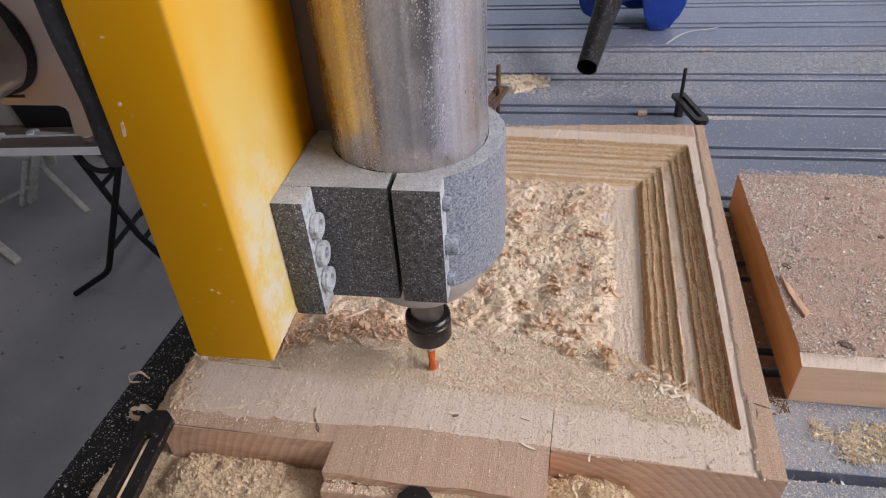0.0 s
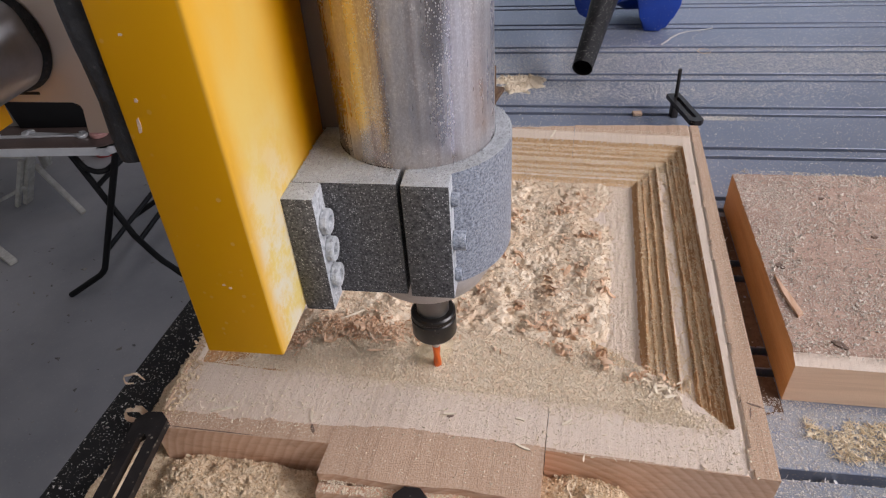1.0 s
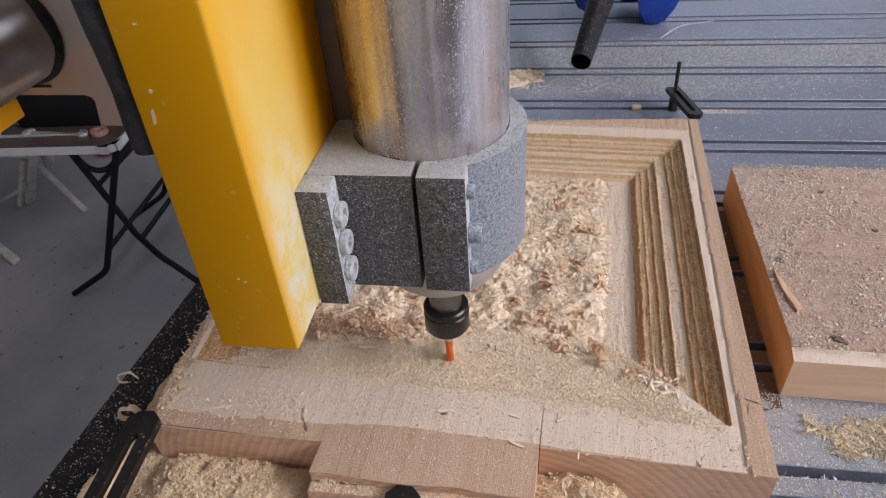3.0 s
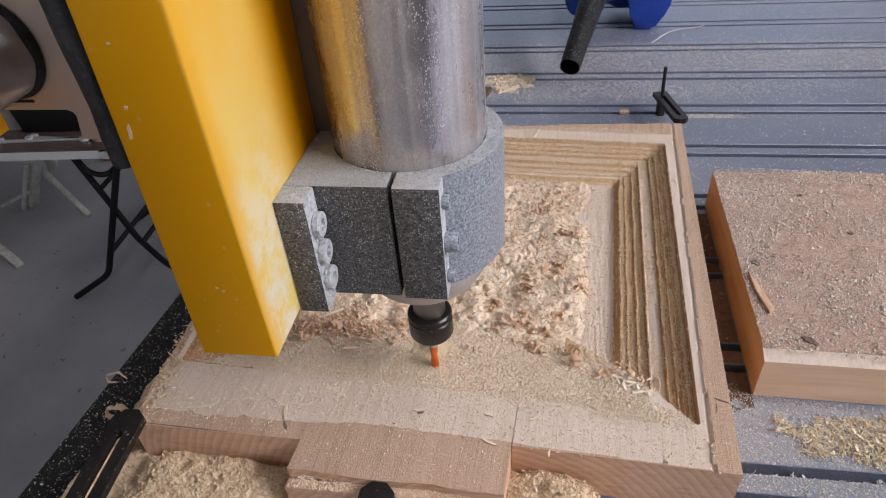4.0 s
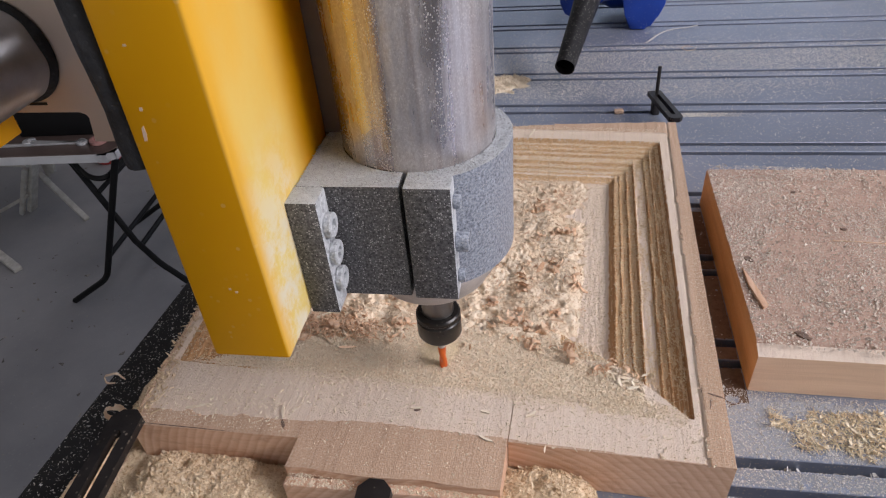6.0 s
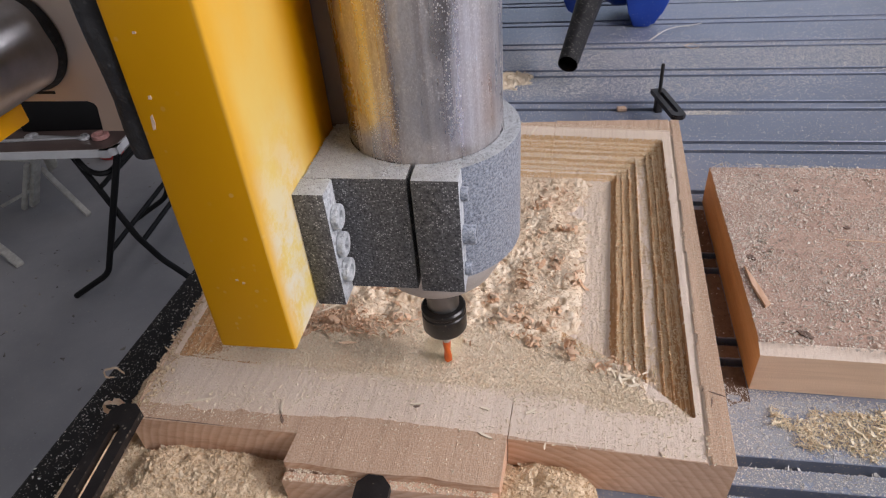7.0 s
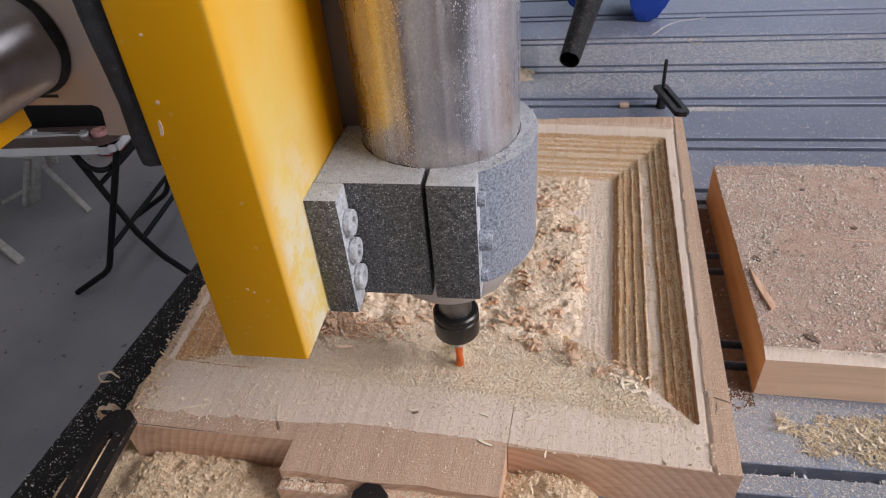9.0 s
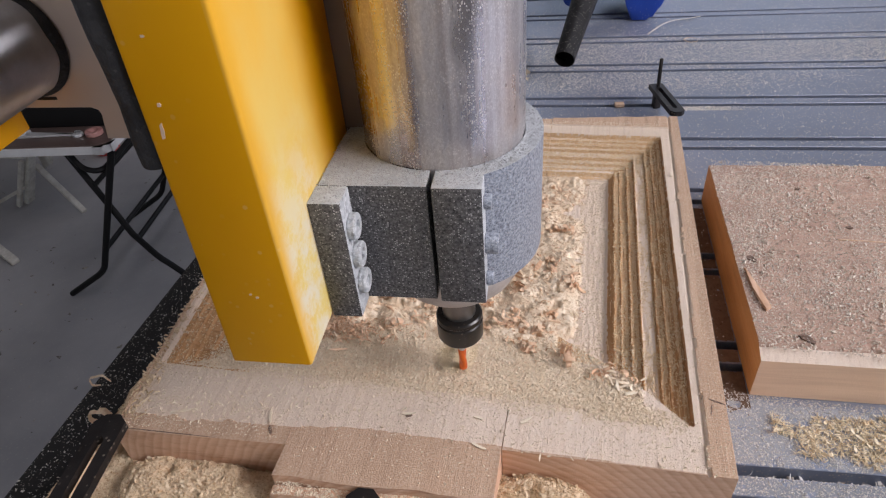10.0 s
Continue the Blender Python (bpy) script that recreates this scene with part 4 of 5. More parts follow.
part("packing", box(-0.005, 0.005, -0.098, -0.085, -0.0290, -0.0004, 0.001), M["black_steel"], fix, "black packing under the strap")
back = hold_down(pose(-0.168, 0.905, 0.0285, 2.0, 0, 172), 0.085, 0.020, 0.006, "rust-brown slotted clamp strap behind the panel", M["rust_steel"], (-0.06, 0.05, 0.0035), 0.028)

# ---- blower lying on the bed ----
blower = base("blower", pose(0.055, 1.445, 0), "blue plastic hand blower with a black tapered nozzle, on the bed", "blower")
body = lathe([(0, -0.062), (0.05, -0.062), (0.082, -0.052), (0.098, -0.03), (0.102, 0.0), (0.098, 0.03), (0.082, 0.052), (0.05, 0.062), (0, 0.062)], 40, m=pose(0.012, 0.03, 0.112, 0, 80, 0))
part("housing", body, M["blue"], blower, "rounded blue fan housing", 40)
part("collar", tube([(-0.02, -0.05, 0.105), (-0.034, -0.13, 0.115), (-0.045, -0.20, 0.118)], [0.058, 0.046, 0.034], 24), M["blue"], blower, "blue outlet collar")
LOBE = [(-0.046, 0.085), (-0.046, 0.052), (-0.036, 0.030), (-0.016, 0.020), (0.010, 0.026), (0.030, 0.045), (0.034, 0.085)]
FOOT = [(-0.040, 0.085), (-0.026, 0.030), (-0.014, 0.0005), (0.018, 0.0005), (0.022, 0.012), (0.040, 0.026), (0.050, 0.050), (0.052, 0.085)]
part("lobe", prism(LOBE, -0.05, 0.085, 0.006, m=pose(-0.062, 0, 0, 90, 0, 0)), M["blue"], blower, "rounded blue lobe of the housing")
part("foot", prism(FOOT, -0.05, 0.085, 0.005, m=pose(0.048, -0.008, 0, 90, 0, 0)), M["blue"], blower, "blue moulded foot")
n0, n1 = Vector((-0.0255 - 0.055, 1.046 - 1.445, 0.0445)), Vector((0.018 - 0.055, 1.285 - 1.445, 0.140))
d = (n1 - n0).normalized()
noz = tube([n0, n0 + d * 0.012, n0 + d * 0.10, n0 + d * 0.19, n1], [0.0165, 0.0168, 0.0195, 0.024, 0.031], 28)
bmesh.ops.delete(noz, geom=[f for f in noz.faces if len(f.verts) > 4 and f.calc_center_median().y < -0.385], context="FACES")
nozzle = part("nozzle", noz, M["black_plastic"], blower, "black tapered nozzle with dusty sides")
bore = tube([n0 + d * 0.0005, n0 + d * 0.012, n0 + d * 0.09], [0.0155, 0.0153, 0.016], 24)
bmesh.ops.delete(bore, geom=[f for f in bore.faces if len(f.verts) > 4 and f.calc_center_median().y < -0.385], context="FACES")
part("nozzle_bore", bore, M["nut"], nozzle, "dark open mouth")

# ---- folding table on the shop floor with tools ----
TT = -0.49
ftab = base("folding_table", pose(-1.515, 1.60, FLOOR, 0, 0, 8), "brown-topped folding table with pale edging and black tube legs", "folding table")


def round_rect(x0, x1, y0, y1, r, n=6):
    pts = []
    for cx, cy, a in ((x1 - r, y1 - r, 0), (x0 + r, y1 - r, 90), (x0 + r, y0 + r, 180), (x1 - r, y0 + r, 270)):
        pts += [(cx + r * math.cos(radians(a + 90 * i / n)), cy + r * math.sin(radians(a + 90 * i / n))) for i in range(n + 1)]
    return pts


H0 = TT - FLOOR
tabletop = part("tabletop", prism(round_rect(-1.15, -0.006, 0.006, 0.654, 0.05), H0 - 0.024, H0, 0.0), M["table_top"], ftab, "brown laminate top")
part("edging", prism(round_rect(-1.156, 0.0, 0.0, 0.66, 0.056), H0 - 0.030, H0 - 0.003, 0.002), M["edge"], tabletop, "pale metal edging")


def leg_a(y):
    return tube([(-0.02, y, H0 - 0.028), (-0.262, y, 0.172), (-0.272, y, 0.152), (-0.290, y, 0.130), (-0.312, y, 0.112), (-0.470, y, 0.013)], 0.0120, 12)


def leg_b(y):
    return tube([(-0.226, y, H0 - 0.028), (-0.113, y, 0.292), (-0.070, y, 0.212), (-0.058, y, 0.190), (-0.040, y, 0.165), (-0.015, y, 0.138), (0.075, y, 0.030), (0.11, y, 0.013)], 0.0120, 12)


for y in (0.05, 0.60):
    part("leg", leg_a(y), M["matt_black"], ftab, "black bent tube leg")
    part("leg", leg_b(y + 0.028), M["matt_black"], ftab, "black bent tube leg")
part("crossbar", tube([(-0.235, 0.05, 0.235), (-0.235, 0.60, 0.235)], 0.010, 10), M["matt_black"], ftab)
part("crossbar", tube([(-0.10, 0.078, 0.268), (-0.10, 0.628, 0.268)], 0.010, 10), M["matt_black"], ftab)
part("brace", tube(rounded([(-0.20, 0.06, H0 - 0.04), (-0.17, 0.06, H0 - 0.11), (-0.11, 0.06, H0 - 0.125), (-0.085, 0.13, H0 - 0.115), (-0.05, 0.40, H0 - 0.075), (-0.03, 0.62, H0 - 0.045)]), 0.010, 10), M["matt_black"], ftab, "bent black brace under the top")
part("brace", tube([(-0.155, 0.064, H0 - 0.185), (-0.10, 0.30, H0 - 0.14), (-0.045, 0.60, H0 - 0.09)], 0.009, 10), M["matt_black"], ftab, "straight black brace under the top")
part("stub", tube([(-0.066, 0.30, H0 - 0.095), (-0.050, 0.31, H0 - 0.165)], 0.010, 10), M["matt_black"], ftab)
part("corner_cap", prism(round_rect(-0.075, 0.0025, -0.0025, 0.075, 0.056), H0 - 0.031, H0 - 0.0025, 0.0), M["wrench"], tabletop, "bright metal corner cap")

TM = ftab.matrix_world.copy()


def on_table(x, y, turn=0):
    return TM @ pose(x, y, H0 + 0.0008, 0, 0, turn)


case = base("black_case", on_table(-0.165, 0.145, 0), "black flat equipment case standing on the folding table", "case")
part("case_body", prism([(-0.245, 0.0), (0.20, 0.0), (0.185, 0.145), (0.165, 0.16), (-0.27, 0.16)], 0.0, 0.10, 0.004, m=pose(0, 0.10, 0, 90, 0, 0)), M["matt_black"], case, "matt black front")
part("case_panel", box(-0.44, -0.262, 0.02, 0.09, 0.0, 0.12, 0.003), M["grey_panel"], case, "grey-brown panel")


def wrench(l):
    bm = bmesh.new()
    prism([(-0.012, -0.008), (l + 0.012, -0.006), (l + 0.012, 0.006), (-0.012, 0.008)], 0.0, 0.007, 0.0015, bm)
    for x, r in ((-0.02, 0.022), (l + 0.02, 0.018)):
        jaw = [(x + r * math.cos(radians(a)), r * math.sin(radians(a))) for a in range(40, 321, 20)]
        jaw += [(x - r * 0.25, -r * 0.45), (x - r * 0.25, r * 0.45)]
        if x > 0:
            jaw = [(2 * x - px, -py) for px, py in jaw]
        prism(jaw, 0.0, 0.010, 0.0015, bm)
    return bm


spanner = part("wrench", wrench(0.27), M["wrench"], None)
spanner.matrix_world = on_table(-0.44, 0.075, 2)
tagged(spanner, "long polished steel open-ended wrench on the folding table", "wrench", "tools on the table")
spanner2 = part("wrench", wrench(0.17), M["wrench"], None)
spanner2.matrix_world = on_table(-0.33, 0.098, -6)
tagged(spanner2, "short steel wrench lying beside the long one", "wrench", "tools on the table")
roll = part("tape_roll", lathe([(0.016, 0), (0.027, 0), (0.029, 0.002), (0.029, 0.014), (0.027, 0.016), (0.016, 0.016), (0.016, 0)], 28), M["pink"], None)
roll.matrix_world = on_table(-0.085, 0.085)
tagged(roll, "small roll of pale pink tape on the folding table", "tape roll")

# ---- things on the shop floor ----


def beam(a, c, w, h):
    a, c = Vector(a), Vector(c)
    d = c - a
    bm = box(-w / 2, w / 2, -h / 2, h / 2, 0, d.length, 0.003)
    return moved(bm, Matrix.Translation(a) @ d.to_track_quat("Z", "Y").to_matrix().to_4x4())


F0 = FLOOR + 0.001
# a white plastic chair, put together from straight legs, seat and side
trestle = base("white_chair", pose(-2.5, 2.0, FLOOR), "low white plastic chair with splayed legs on the floor", "trestle")
for a, c, w, h in (((-0.224, 0.146, 0.012), (-0.065, 0.150, 0.274), 0.024, 0.02), ((-0.200, 0.190, 0.012), (-0.042, 0.195, 0.294), 0.052, 0.022), ((0.163, 0.136, 0.012), (-0.111, 0.250, 0.190), 0.026, 0.02), ((0.10, -0.261, 0.012), (-0.40, -0.04, 0.085), 0.036, 0.022)):
    part("leg", beam(a, c, w, h), M["dull_white"], trestle)
part("rail", beam((-0.360, 0.15, 0.015), (-0.130, 0.15, 0.125), 0.016, 0.016), M["dull_white"], trestle)
part("chair_seat", box(-0.55, -0.030, 0.135, 0.46, 0.2945, 0.312, 0.003), M["dull_white"], trestle)
part("side_panel", prism([(-0.130, 0.142), (-0.068, 0.172), (-0.030, 0.294), (-0.125, 0.294)], 0.0, 0.014, 0.002, m=pose(0, 0.31, 0, 90, 0, 0)), M["dull_white"], trestle)
bag = part("red_bag", lathe([(0, 0), (0.06, 0.0), (0.075, 0.02), (0.06, 0.045), (0.02, 0.055), (0, 0.055)], 16, m=pose(0, 0, 0, 0, 0, 20)), M["red"], None)
bag.matrix_world = pose(-2.62, 2.72, F0)
tagged(bag, "crumpled red packet on the floor under the table", "packet")
rag = part("cardboard_scrap", prism([(0, 0), (0.16, 0.03), (0.13, 0.12), (-0.02, 0.10)], 0.0, 0.02, 0.003), M["dull_white"], None)
rag.matrix_world = pose(-2.36, 2.78, F0, 0, 0, 25)
tagged(rag, "pale scrap lying on the floor", "scrap")
cable = part("power_cable", tube(rounded([(-2.10, 2.75, F0 + 0.006), (-2.04, 2.58, F0 + 0.006), (-1.97, 2.36, F0 + 0.006), (-1.76, 2.27, F0 + 0.006), (-1.5, 2.2, F0 + 0.006)]), 0.005, 8), M["rubber"], None)
tagged(cable, "black cable lying in a bend on the floor", "cable")

# ---- sawdust, chips and shavings ----
rng = np.random.default_rng(3)
P = np.stack([-3.2 + 2.75 * rng.random(900), -0.3 + 3.6 * rng.random(900)], -1)
litter = grains(rng, np.column_stack([P, np.full(len(P), FLOOR + 0.0015)]), (0.004, 0.022), 0.3, 1.6)
stuff("floor_litter", [litter], M["litter"], "chips and grit scattered on the concrete floor", "litter")
rng = np.random.default_rng(7)


PITS = [(-0.026, 0.659), (-0.013, 0.613), (0.0, 0.615), (-0.040, 0.508), (-0.005, 0.477), (-0.011, 0.455), (-0.044, 0.456), (-0.029, 0.450), (-0.063, 0.452), (0.012, 0.413), (-0.021, 0.419),
        (-0.012, 0.545), (0.010, 0.523), (-0.068, 0.484), (-0.149, 0.436), (-0.190, 0.483), (-0.166, 0.480), (-0.095, 0.560), (-0.232, 0.398), (-0.209, 0.412)]


def heap_height(x, y):
    """Surface of the loose shavings in the pocket."""
    inner = np.minimum.reduce([(PX1 - np.clip(y - PY0 + 0.006, 0, 0.074)) - x, (PY1 - 0.040) - y, x - (PX0 + 0.020 + 0.025 * np.clip((y - 0.36) / 0.06, 0, 1)), 0.06 + 0 * y])
    inner = inner - 0.060 * np.clip(fbm(x, y, 48, 63, 3) - 0.42, 0, 1)
    fade = np.clip(inner / np.where(y < PY0 + 0.05, 0.006, 0.022), 0, 1)
    lumps = fbm(x, y, 30, 61, 3, 0.55)
    pits = np.clip((fbm(x, y, 62, 71, 3, 0.6) - 0.58) / 0.14, 0, 1)
    fine = fbm(x, y, 240, 66, 3, 0.6)
    calm = np.clip((0.455 - y) / 0.05, 0, 1)
    z = 0.0135 + 0.0190 * lumps * (1 - 0.75 * calm) + 0.0040 * fine * (1 - 0.5 * calm) - 0.0100 * pits * (1 - calm)
    for px, py in PITS:
        z = z - 0.0068 * np.exp(-(((x - px) / 0.0036) ** 2) - ((y - py - 0.002) / 0.0050) ** 2) + 0.0030 * np.exp(-(((x - px) / 0.0075) ** 2) - ((y - py + 0.0075) / 0.0040) ** 2)
    z = 0.0165 + (z - 0.0165) * np.clip(0.30 + 0.7 * inner / 0.07, 0, 1)
    z = z + 0.006 * np.clip((0.52 - y) / 0.10, 0, 1)
    ramp_z = front_height(x, y) - 0.0011 + 0.0024 * np.clip((y - PY0 - 0.010 * lumps) / 0.012, 0, 1) + 0.0014 * (fine - 0.4)
    z = np.maximum(z, ramp_z)
    return np.where(fade > 0, (z - 0.012) * fade + 0.012, 0.010)


NX, NY = 420, 420
x, y = np.meshgrid(np.linspace(PX0 + 0.016, PX1 - 0.005, NX), np.linspace(PY0 + 0.001, PY1 - 0.026, NY))
z = np.where(heap_height(x, y) > top_height(x, y) - 0.004, heap_height(x, y), 0.010) + rng.normal(0, 0.00012, x.shape)
x = x + rng.normal(0, 0.0002, x.shape)
y = y + rng.normal(0, 0.0002, y.shape)
V = np.stack([x, y, z], -1).reshape(-1, 3)
idx = np.arange(NX * NY).reshape(NY, NX)
q = np.stack([idx[:-1, :-1], idx[:-1, 1:], idx[1:, 1:], idx[1:, :-1]], -1).reshape(-1, 4)
M["heap"], nt, bs = mat("heaped_shavings")
v = coords(nt)
n1, n2 = noise_tex(nt, v, 34, 5, 0.62, 0.4), noise_tex(nt, v, 620, 3, 0.7)
c = ramp(nt, n1, [(0.30, (0.68, 0.48, 0.32)), (0.42, (0.80, 0.65, 0.48)), (0.55, (0.86, 0.76, 0.62))])
c = mix(nt, 0.5, c, ramp(nt, n2, [(0.28, (0.73, 0.57, 0.40)), (0.5, (0.80, 0.68, 0.52)), (0.72, (0.87, 0.78, 0.65))]))
nt.links.new(c, bs.inputs["Base Color"])
bs.inputs["Roughness"].default_value = 0.9
bs.inputs["Specular IOR Level"].default_value = 0.1
heap = new("shavings_heap", mesh_from("shavings_heap", V, q, [M["heap"]], smooth=True))
tagged(heap, "loose heap of cream and orange wood shavings in the pocket", "wood shavings", "", "stuff")


def spread(n, x0, x1, y0, y1, keep=None):
    P = np.stack([x0 + (x1 - x0) * rng.random(n), y0 + (y1 - y0) * rng.random(n)], -1)
    if keep is not None:
        P = P[rng.random(n) < keep(P[:, 0], P[:, 1])]
    return P


def lift(P, z):
    return np.column_stack([P, z])


P = spread(1500, PX0 + 0.05, PX1 - 0.070, PY0 + 0.03, PY1 - 0.045, lambda x, y: np.clip((y - 0.40) / 0.08, 0.12, 1) * np.clip(fbm(x, y, 40, 81, 2) * 2 - 0.3, 0.15, 1))
bits = [curls(rng, lift(P, heap_height(P[:, 0], P[:, 1]) + 0.0010), (0.0025, 0.010), (0.0005, 0.0017))]
P = spread(700, PX0 + 0.05, PX1 - 0.080, PY0 + 0.05, PY1 - 0.06)
bits.append(curls(rng, lift(P, heap_height(P[:, 0], P[:, 1]) + 0.0016), (0.005, 0.016), (0.0005, 0.0016), 0.8))
P = spread(95000, PX0 + 0.03, PX1 - 0.045, PY0 + 0.004, PY1 - 0.035, lambda x, y: np.clip(1.2 - (y - 0.42) / 0.06, 0.65, 1))
bits.append(grains(rng, lift(P, heap_height(P[:, 0], P[:, 1]) + 0.0002), (0.0005, 0.0017), 0.6, 1.15))
P = spread(21000, PX0 + 0.05, PX1 - 0.064, PY0 + 0.05, PY1 - 0.045, lambda x, y: np.clip((y - 0.41) / 0.05, 0.1, 1) * np.clip((PX1 - 0.064 - x) / 0.03, 0, 1))
P = P[heap_height(P[:, 0], P[:, 1]) > 0.0125]
bits.append(curls(rng, lift(P, heap_height(P[:, 0], P[:, 1]) + 0.0006), (0.0015, 0.0055), (0.0002, 0.0008), 0.9, 4))
stuff("loose_shavings", bits, M["shavings"], "curled wood shavings and splinters lying on the heap", "wood shavings")


P = spread(34000, PX0 + 0.03, PX1 - 0.035, PY0 + 0.006, PY0 + 0.10, lambda x, y: np.clip((PY0 + 0.10 - y) / 0.04, 0, 1))
stuff("front_crumbs", [grains(rng, lift(P, np.maximum(heap_height(P[:, 0], P[:, 1]), top_height(P[:, 0], P[:, 1])) + 0.0004), (0.0008, 0.0023), 0.7, 1.1)], M["crumbs"], "cream-coloured crumbs banked along the front of the pocket", "wood chips")


def drift(cx, cy, rx, ry, n, wide=0.0024):
    """A clump of long torn curls lying on the heap."""
    Q = np.stack([rng.normal(cx, rx * 0.5, n), rng.normal(cy, ry * 0.5, n)], -1)
    return curls(rng, lift(Q, heap_height(Q[:, 0], Q[:, 1]) + 0.001 + 0.004 * rng.random(n) ** 2), (0.005, 0.018), (0.0006, wide), 1.1)


P = spread(650, PX0 + 0.05, PX1 - 0.080, PY0 + 0.05, PY1 - 0.06, lambda x, y: np.clip((fbm(x, y, 26, 181, 2) - 0.5) * 5, 0.03, 1) * np.clip((y - 0.40) / 0.04, 0.1, 1))
stuff("peach_shavings", [curls(rng, lift(P, heap_height(P[:, 0], P[:, 1]) + 0.0012), (0.003, 0.011), (0.0009, 0.0028), 1.1),
    drift(-0.205, 0.425, 0.055, 0.024, 520), drift(-0.275, 0.400, 0.030, 0.018, 260), *[drift(cx, cy, 0.0085, 0.006, 9, 0.0060) for cx, cy in PITS], drift(-0.275, 0.415, 0.02, 0.012, 120, 0.003), *[drift(cx, cy, 0.013, 0.009, 9, 0.0045) for cx, cy in zip(-0.16 + 0.17 * rng.random(20), 0.43 + 0.27 * rng.random(20))], drift(0.030, 0.425, 0.016, 0.014, 90), drift(0.048, 0.392, 0.012, 0.008, 60)], M["peach"], "larger peach-coloured curls in the heap", "wood shavings")

# chips on the stepped border and the flat bands of the panel
P = spread(20000, -0.335, 0.131, 0.3125, 0.828)
P = P[~((P[:, 0] > PX0 + 0.05) & (P[:, 0] < PX1 - 0.072) & (P[:, 1] > PY0 + 0.03) & (P[:, 1] < PY1 - 0.05))]
zz = top_height(P[:, 0], P[:, 1])
bits = [grains(rng, lift(P, zz + 0.0003), (0.0004, 0.0015), 0.45, 1.5)]
P = spread(3800, -0.332, 0.1305, 0.3125, 0.358)
Q = spread(26000, -0.325, 0.105, 0.330, 0.364, lambda x, y: np.clip((y - 0.332 - 0.012 * fbm(x, y, 45, 33, 2)) / 0.022, 0, 1) ** 1.5)
P = np.concatenate([P, Q])
bits.append(grains(rng, lift(P, top_height(P[:, 0], P[:, 1]) + 0.00015), (0.0006, 0.0019), 0.6, 1.05))
P = spread(5000, 0.106, 0.132, 0.35, 0.84)
bits.append(grains(rng, lift(P, top_height(P[:, 0], P[:, 1]) + 0.0002), (0.0005, 0.0012), 0.6, 1.1))
P = spread(15000, -0.33, 0.10, PY1 - 0.066, PY1 - 0.002, lambda x, y: np.clip(fbm(x, y, 60, 37, 3) * 2.6 - 0.7, 0.15, 1))
bits.append(grains(rng, lift(P, top_height(P[:, 0], P[:, 1]) + 0.0004), (0.0007, 0.0022), 0.6, 1.2))
P = spread(6000, -0.15, 0.11, 0.788, 0.822)
bits.append(grains(rng, lift(P, top_height(P[:, 0], P[:, 1]) + 0.0002), (0.0005, 0.0014), 0.6, 1.1))
P = spread(1300, -0.33, -0.20, 0.283, 0.318)
P = P[P[:, 1] > 0.281 + (P[:, 0] + 0.335) * 0.06]
bits.append(grains(rng, lift(P, 0 * P[:, 0] + 0.0503), (0.0005, 0.0019), 0.5, 1.3))
P = spread(500, -0.18, -0.035, 0.264, 0.31)
P = P[P[:, 1] > 0.265 + (P[:, 0] + 0.19) * 0.05]
bits.append(grains(rng, lift(P, 0 * P[:, 0] + 0.0503), (0.0005, 0.0020), 0.45, 1.6))
P = spread(4200, PX1 - 0.080, PX1 - 0.022, PY0 - 0.004, PY0 + 0.052, lambda x, y: np.clip((PX1 - 0.012 - x - (y - PY0)) / 0.02 + 0.3, 0.05, 1))
bits.append(grains(rng, lift(P, np.maximum(top_height(P[:, 0], P[:, 1]), heap_height(P[:, 0], P[:, 1])) + 0.0004), (0.0007, 0.0023), 0.65, 1.1))
P = spread(170, -0.32, 0.128, 0.305, 0.352)
bits.append(curls(rng, lift(P, top_height(P[:, 0], P[:, 1]) + 0.0008), (0.002, 0.006), (0.0006, 0.0016)))
P = spread(34, 0.04, 0.085, 0.375, 0.405)
bits.append(curls(rng, lift(P, top_height(P[:, 0], P[:, 1]) + 0.003), (0.005, 0.014), (0.001, 0.0028)))
P = np.stack([rng.normal(0.004, 0.006, 3200), 0.28 + 0.5 * rng.random(3200)], -1)
P[:, 0] += left_edge(P[:, 1])
P = P[P[:, 0] > left_edge(P[:, 1]) - 0.001]
fringe = [grains(rng, lift(P, top_height(P[:, 0], P[:, 1]) + 0.0004), (0.0006, 0.0021), 0.5, 1.3)]
P = P[::5]
fringe.append(curls(rng, lift(P, top_height(P[:, 0], P[:, 1]) + 0.001), (0.003, 0.011), (0.0008, 0.0026)))
stuff("edge_fringe", fringe, M["sawdust"], "ragged fringe of orange-brown chips along the panel's edge", "wood chips")
P = spread(2600, -0.188, -0.034, 0.2508, 0.264)
P[:, 1] += (P[:, 0] + 0.1895) * 0.075
bits.append(grains(rng, lift(P, 0 * P[:, 0] + 0.0424), (0.0006, 0.0022), 0.5, 1.3))
stuff("panel_chips", bits, M["crumbs"], "fine pale chips and dust lying on the panel", "wood chips")

P = spread(8000, PX1 - 0.092, PX1 - 0.063, PY0 + 0.06, PY1 - 0.065)
stuff("floor_crumbs", [grains(rng, lift(P, top_height(P[:, 0], P[:, 1]) + 0.0002), (0.0006, 0.0019), 0.55, 1.2)], M["crumbs"], "pale crumbs on the flat pocket floor", "wood chips")

# torn fibres standing along the cut steps
P = spread(17000, PX1 - 0.056, PX1 - 0.002, PY0 + 0.02, PY1, lambda x, y: np.clip(fbm(x * 3, y, 60, 23, 2) * 2.4 - 0.6, 0.1, 1))
P = P[P[:, 1] - PY0 > PX1 - P[:, 0]]
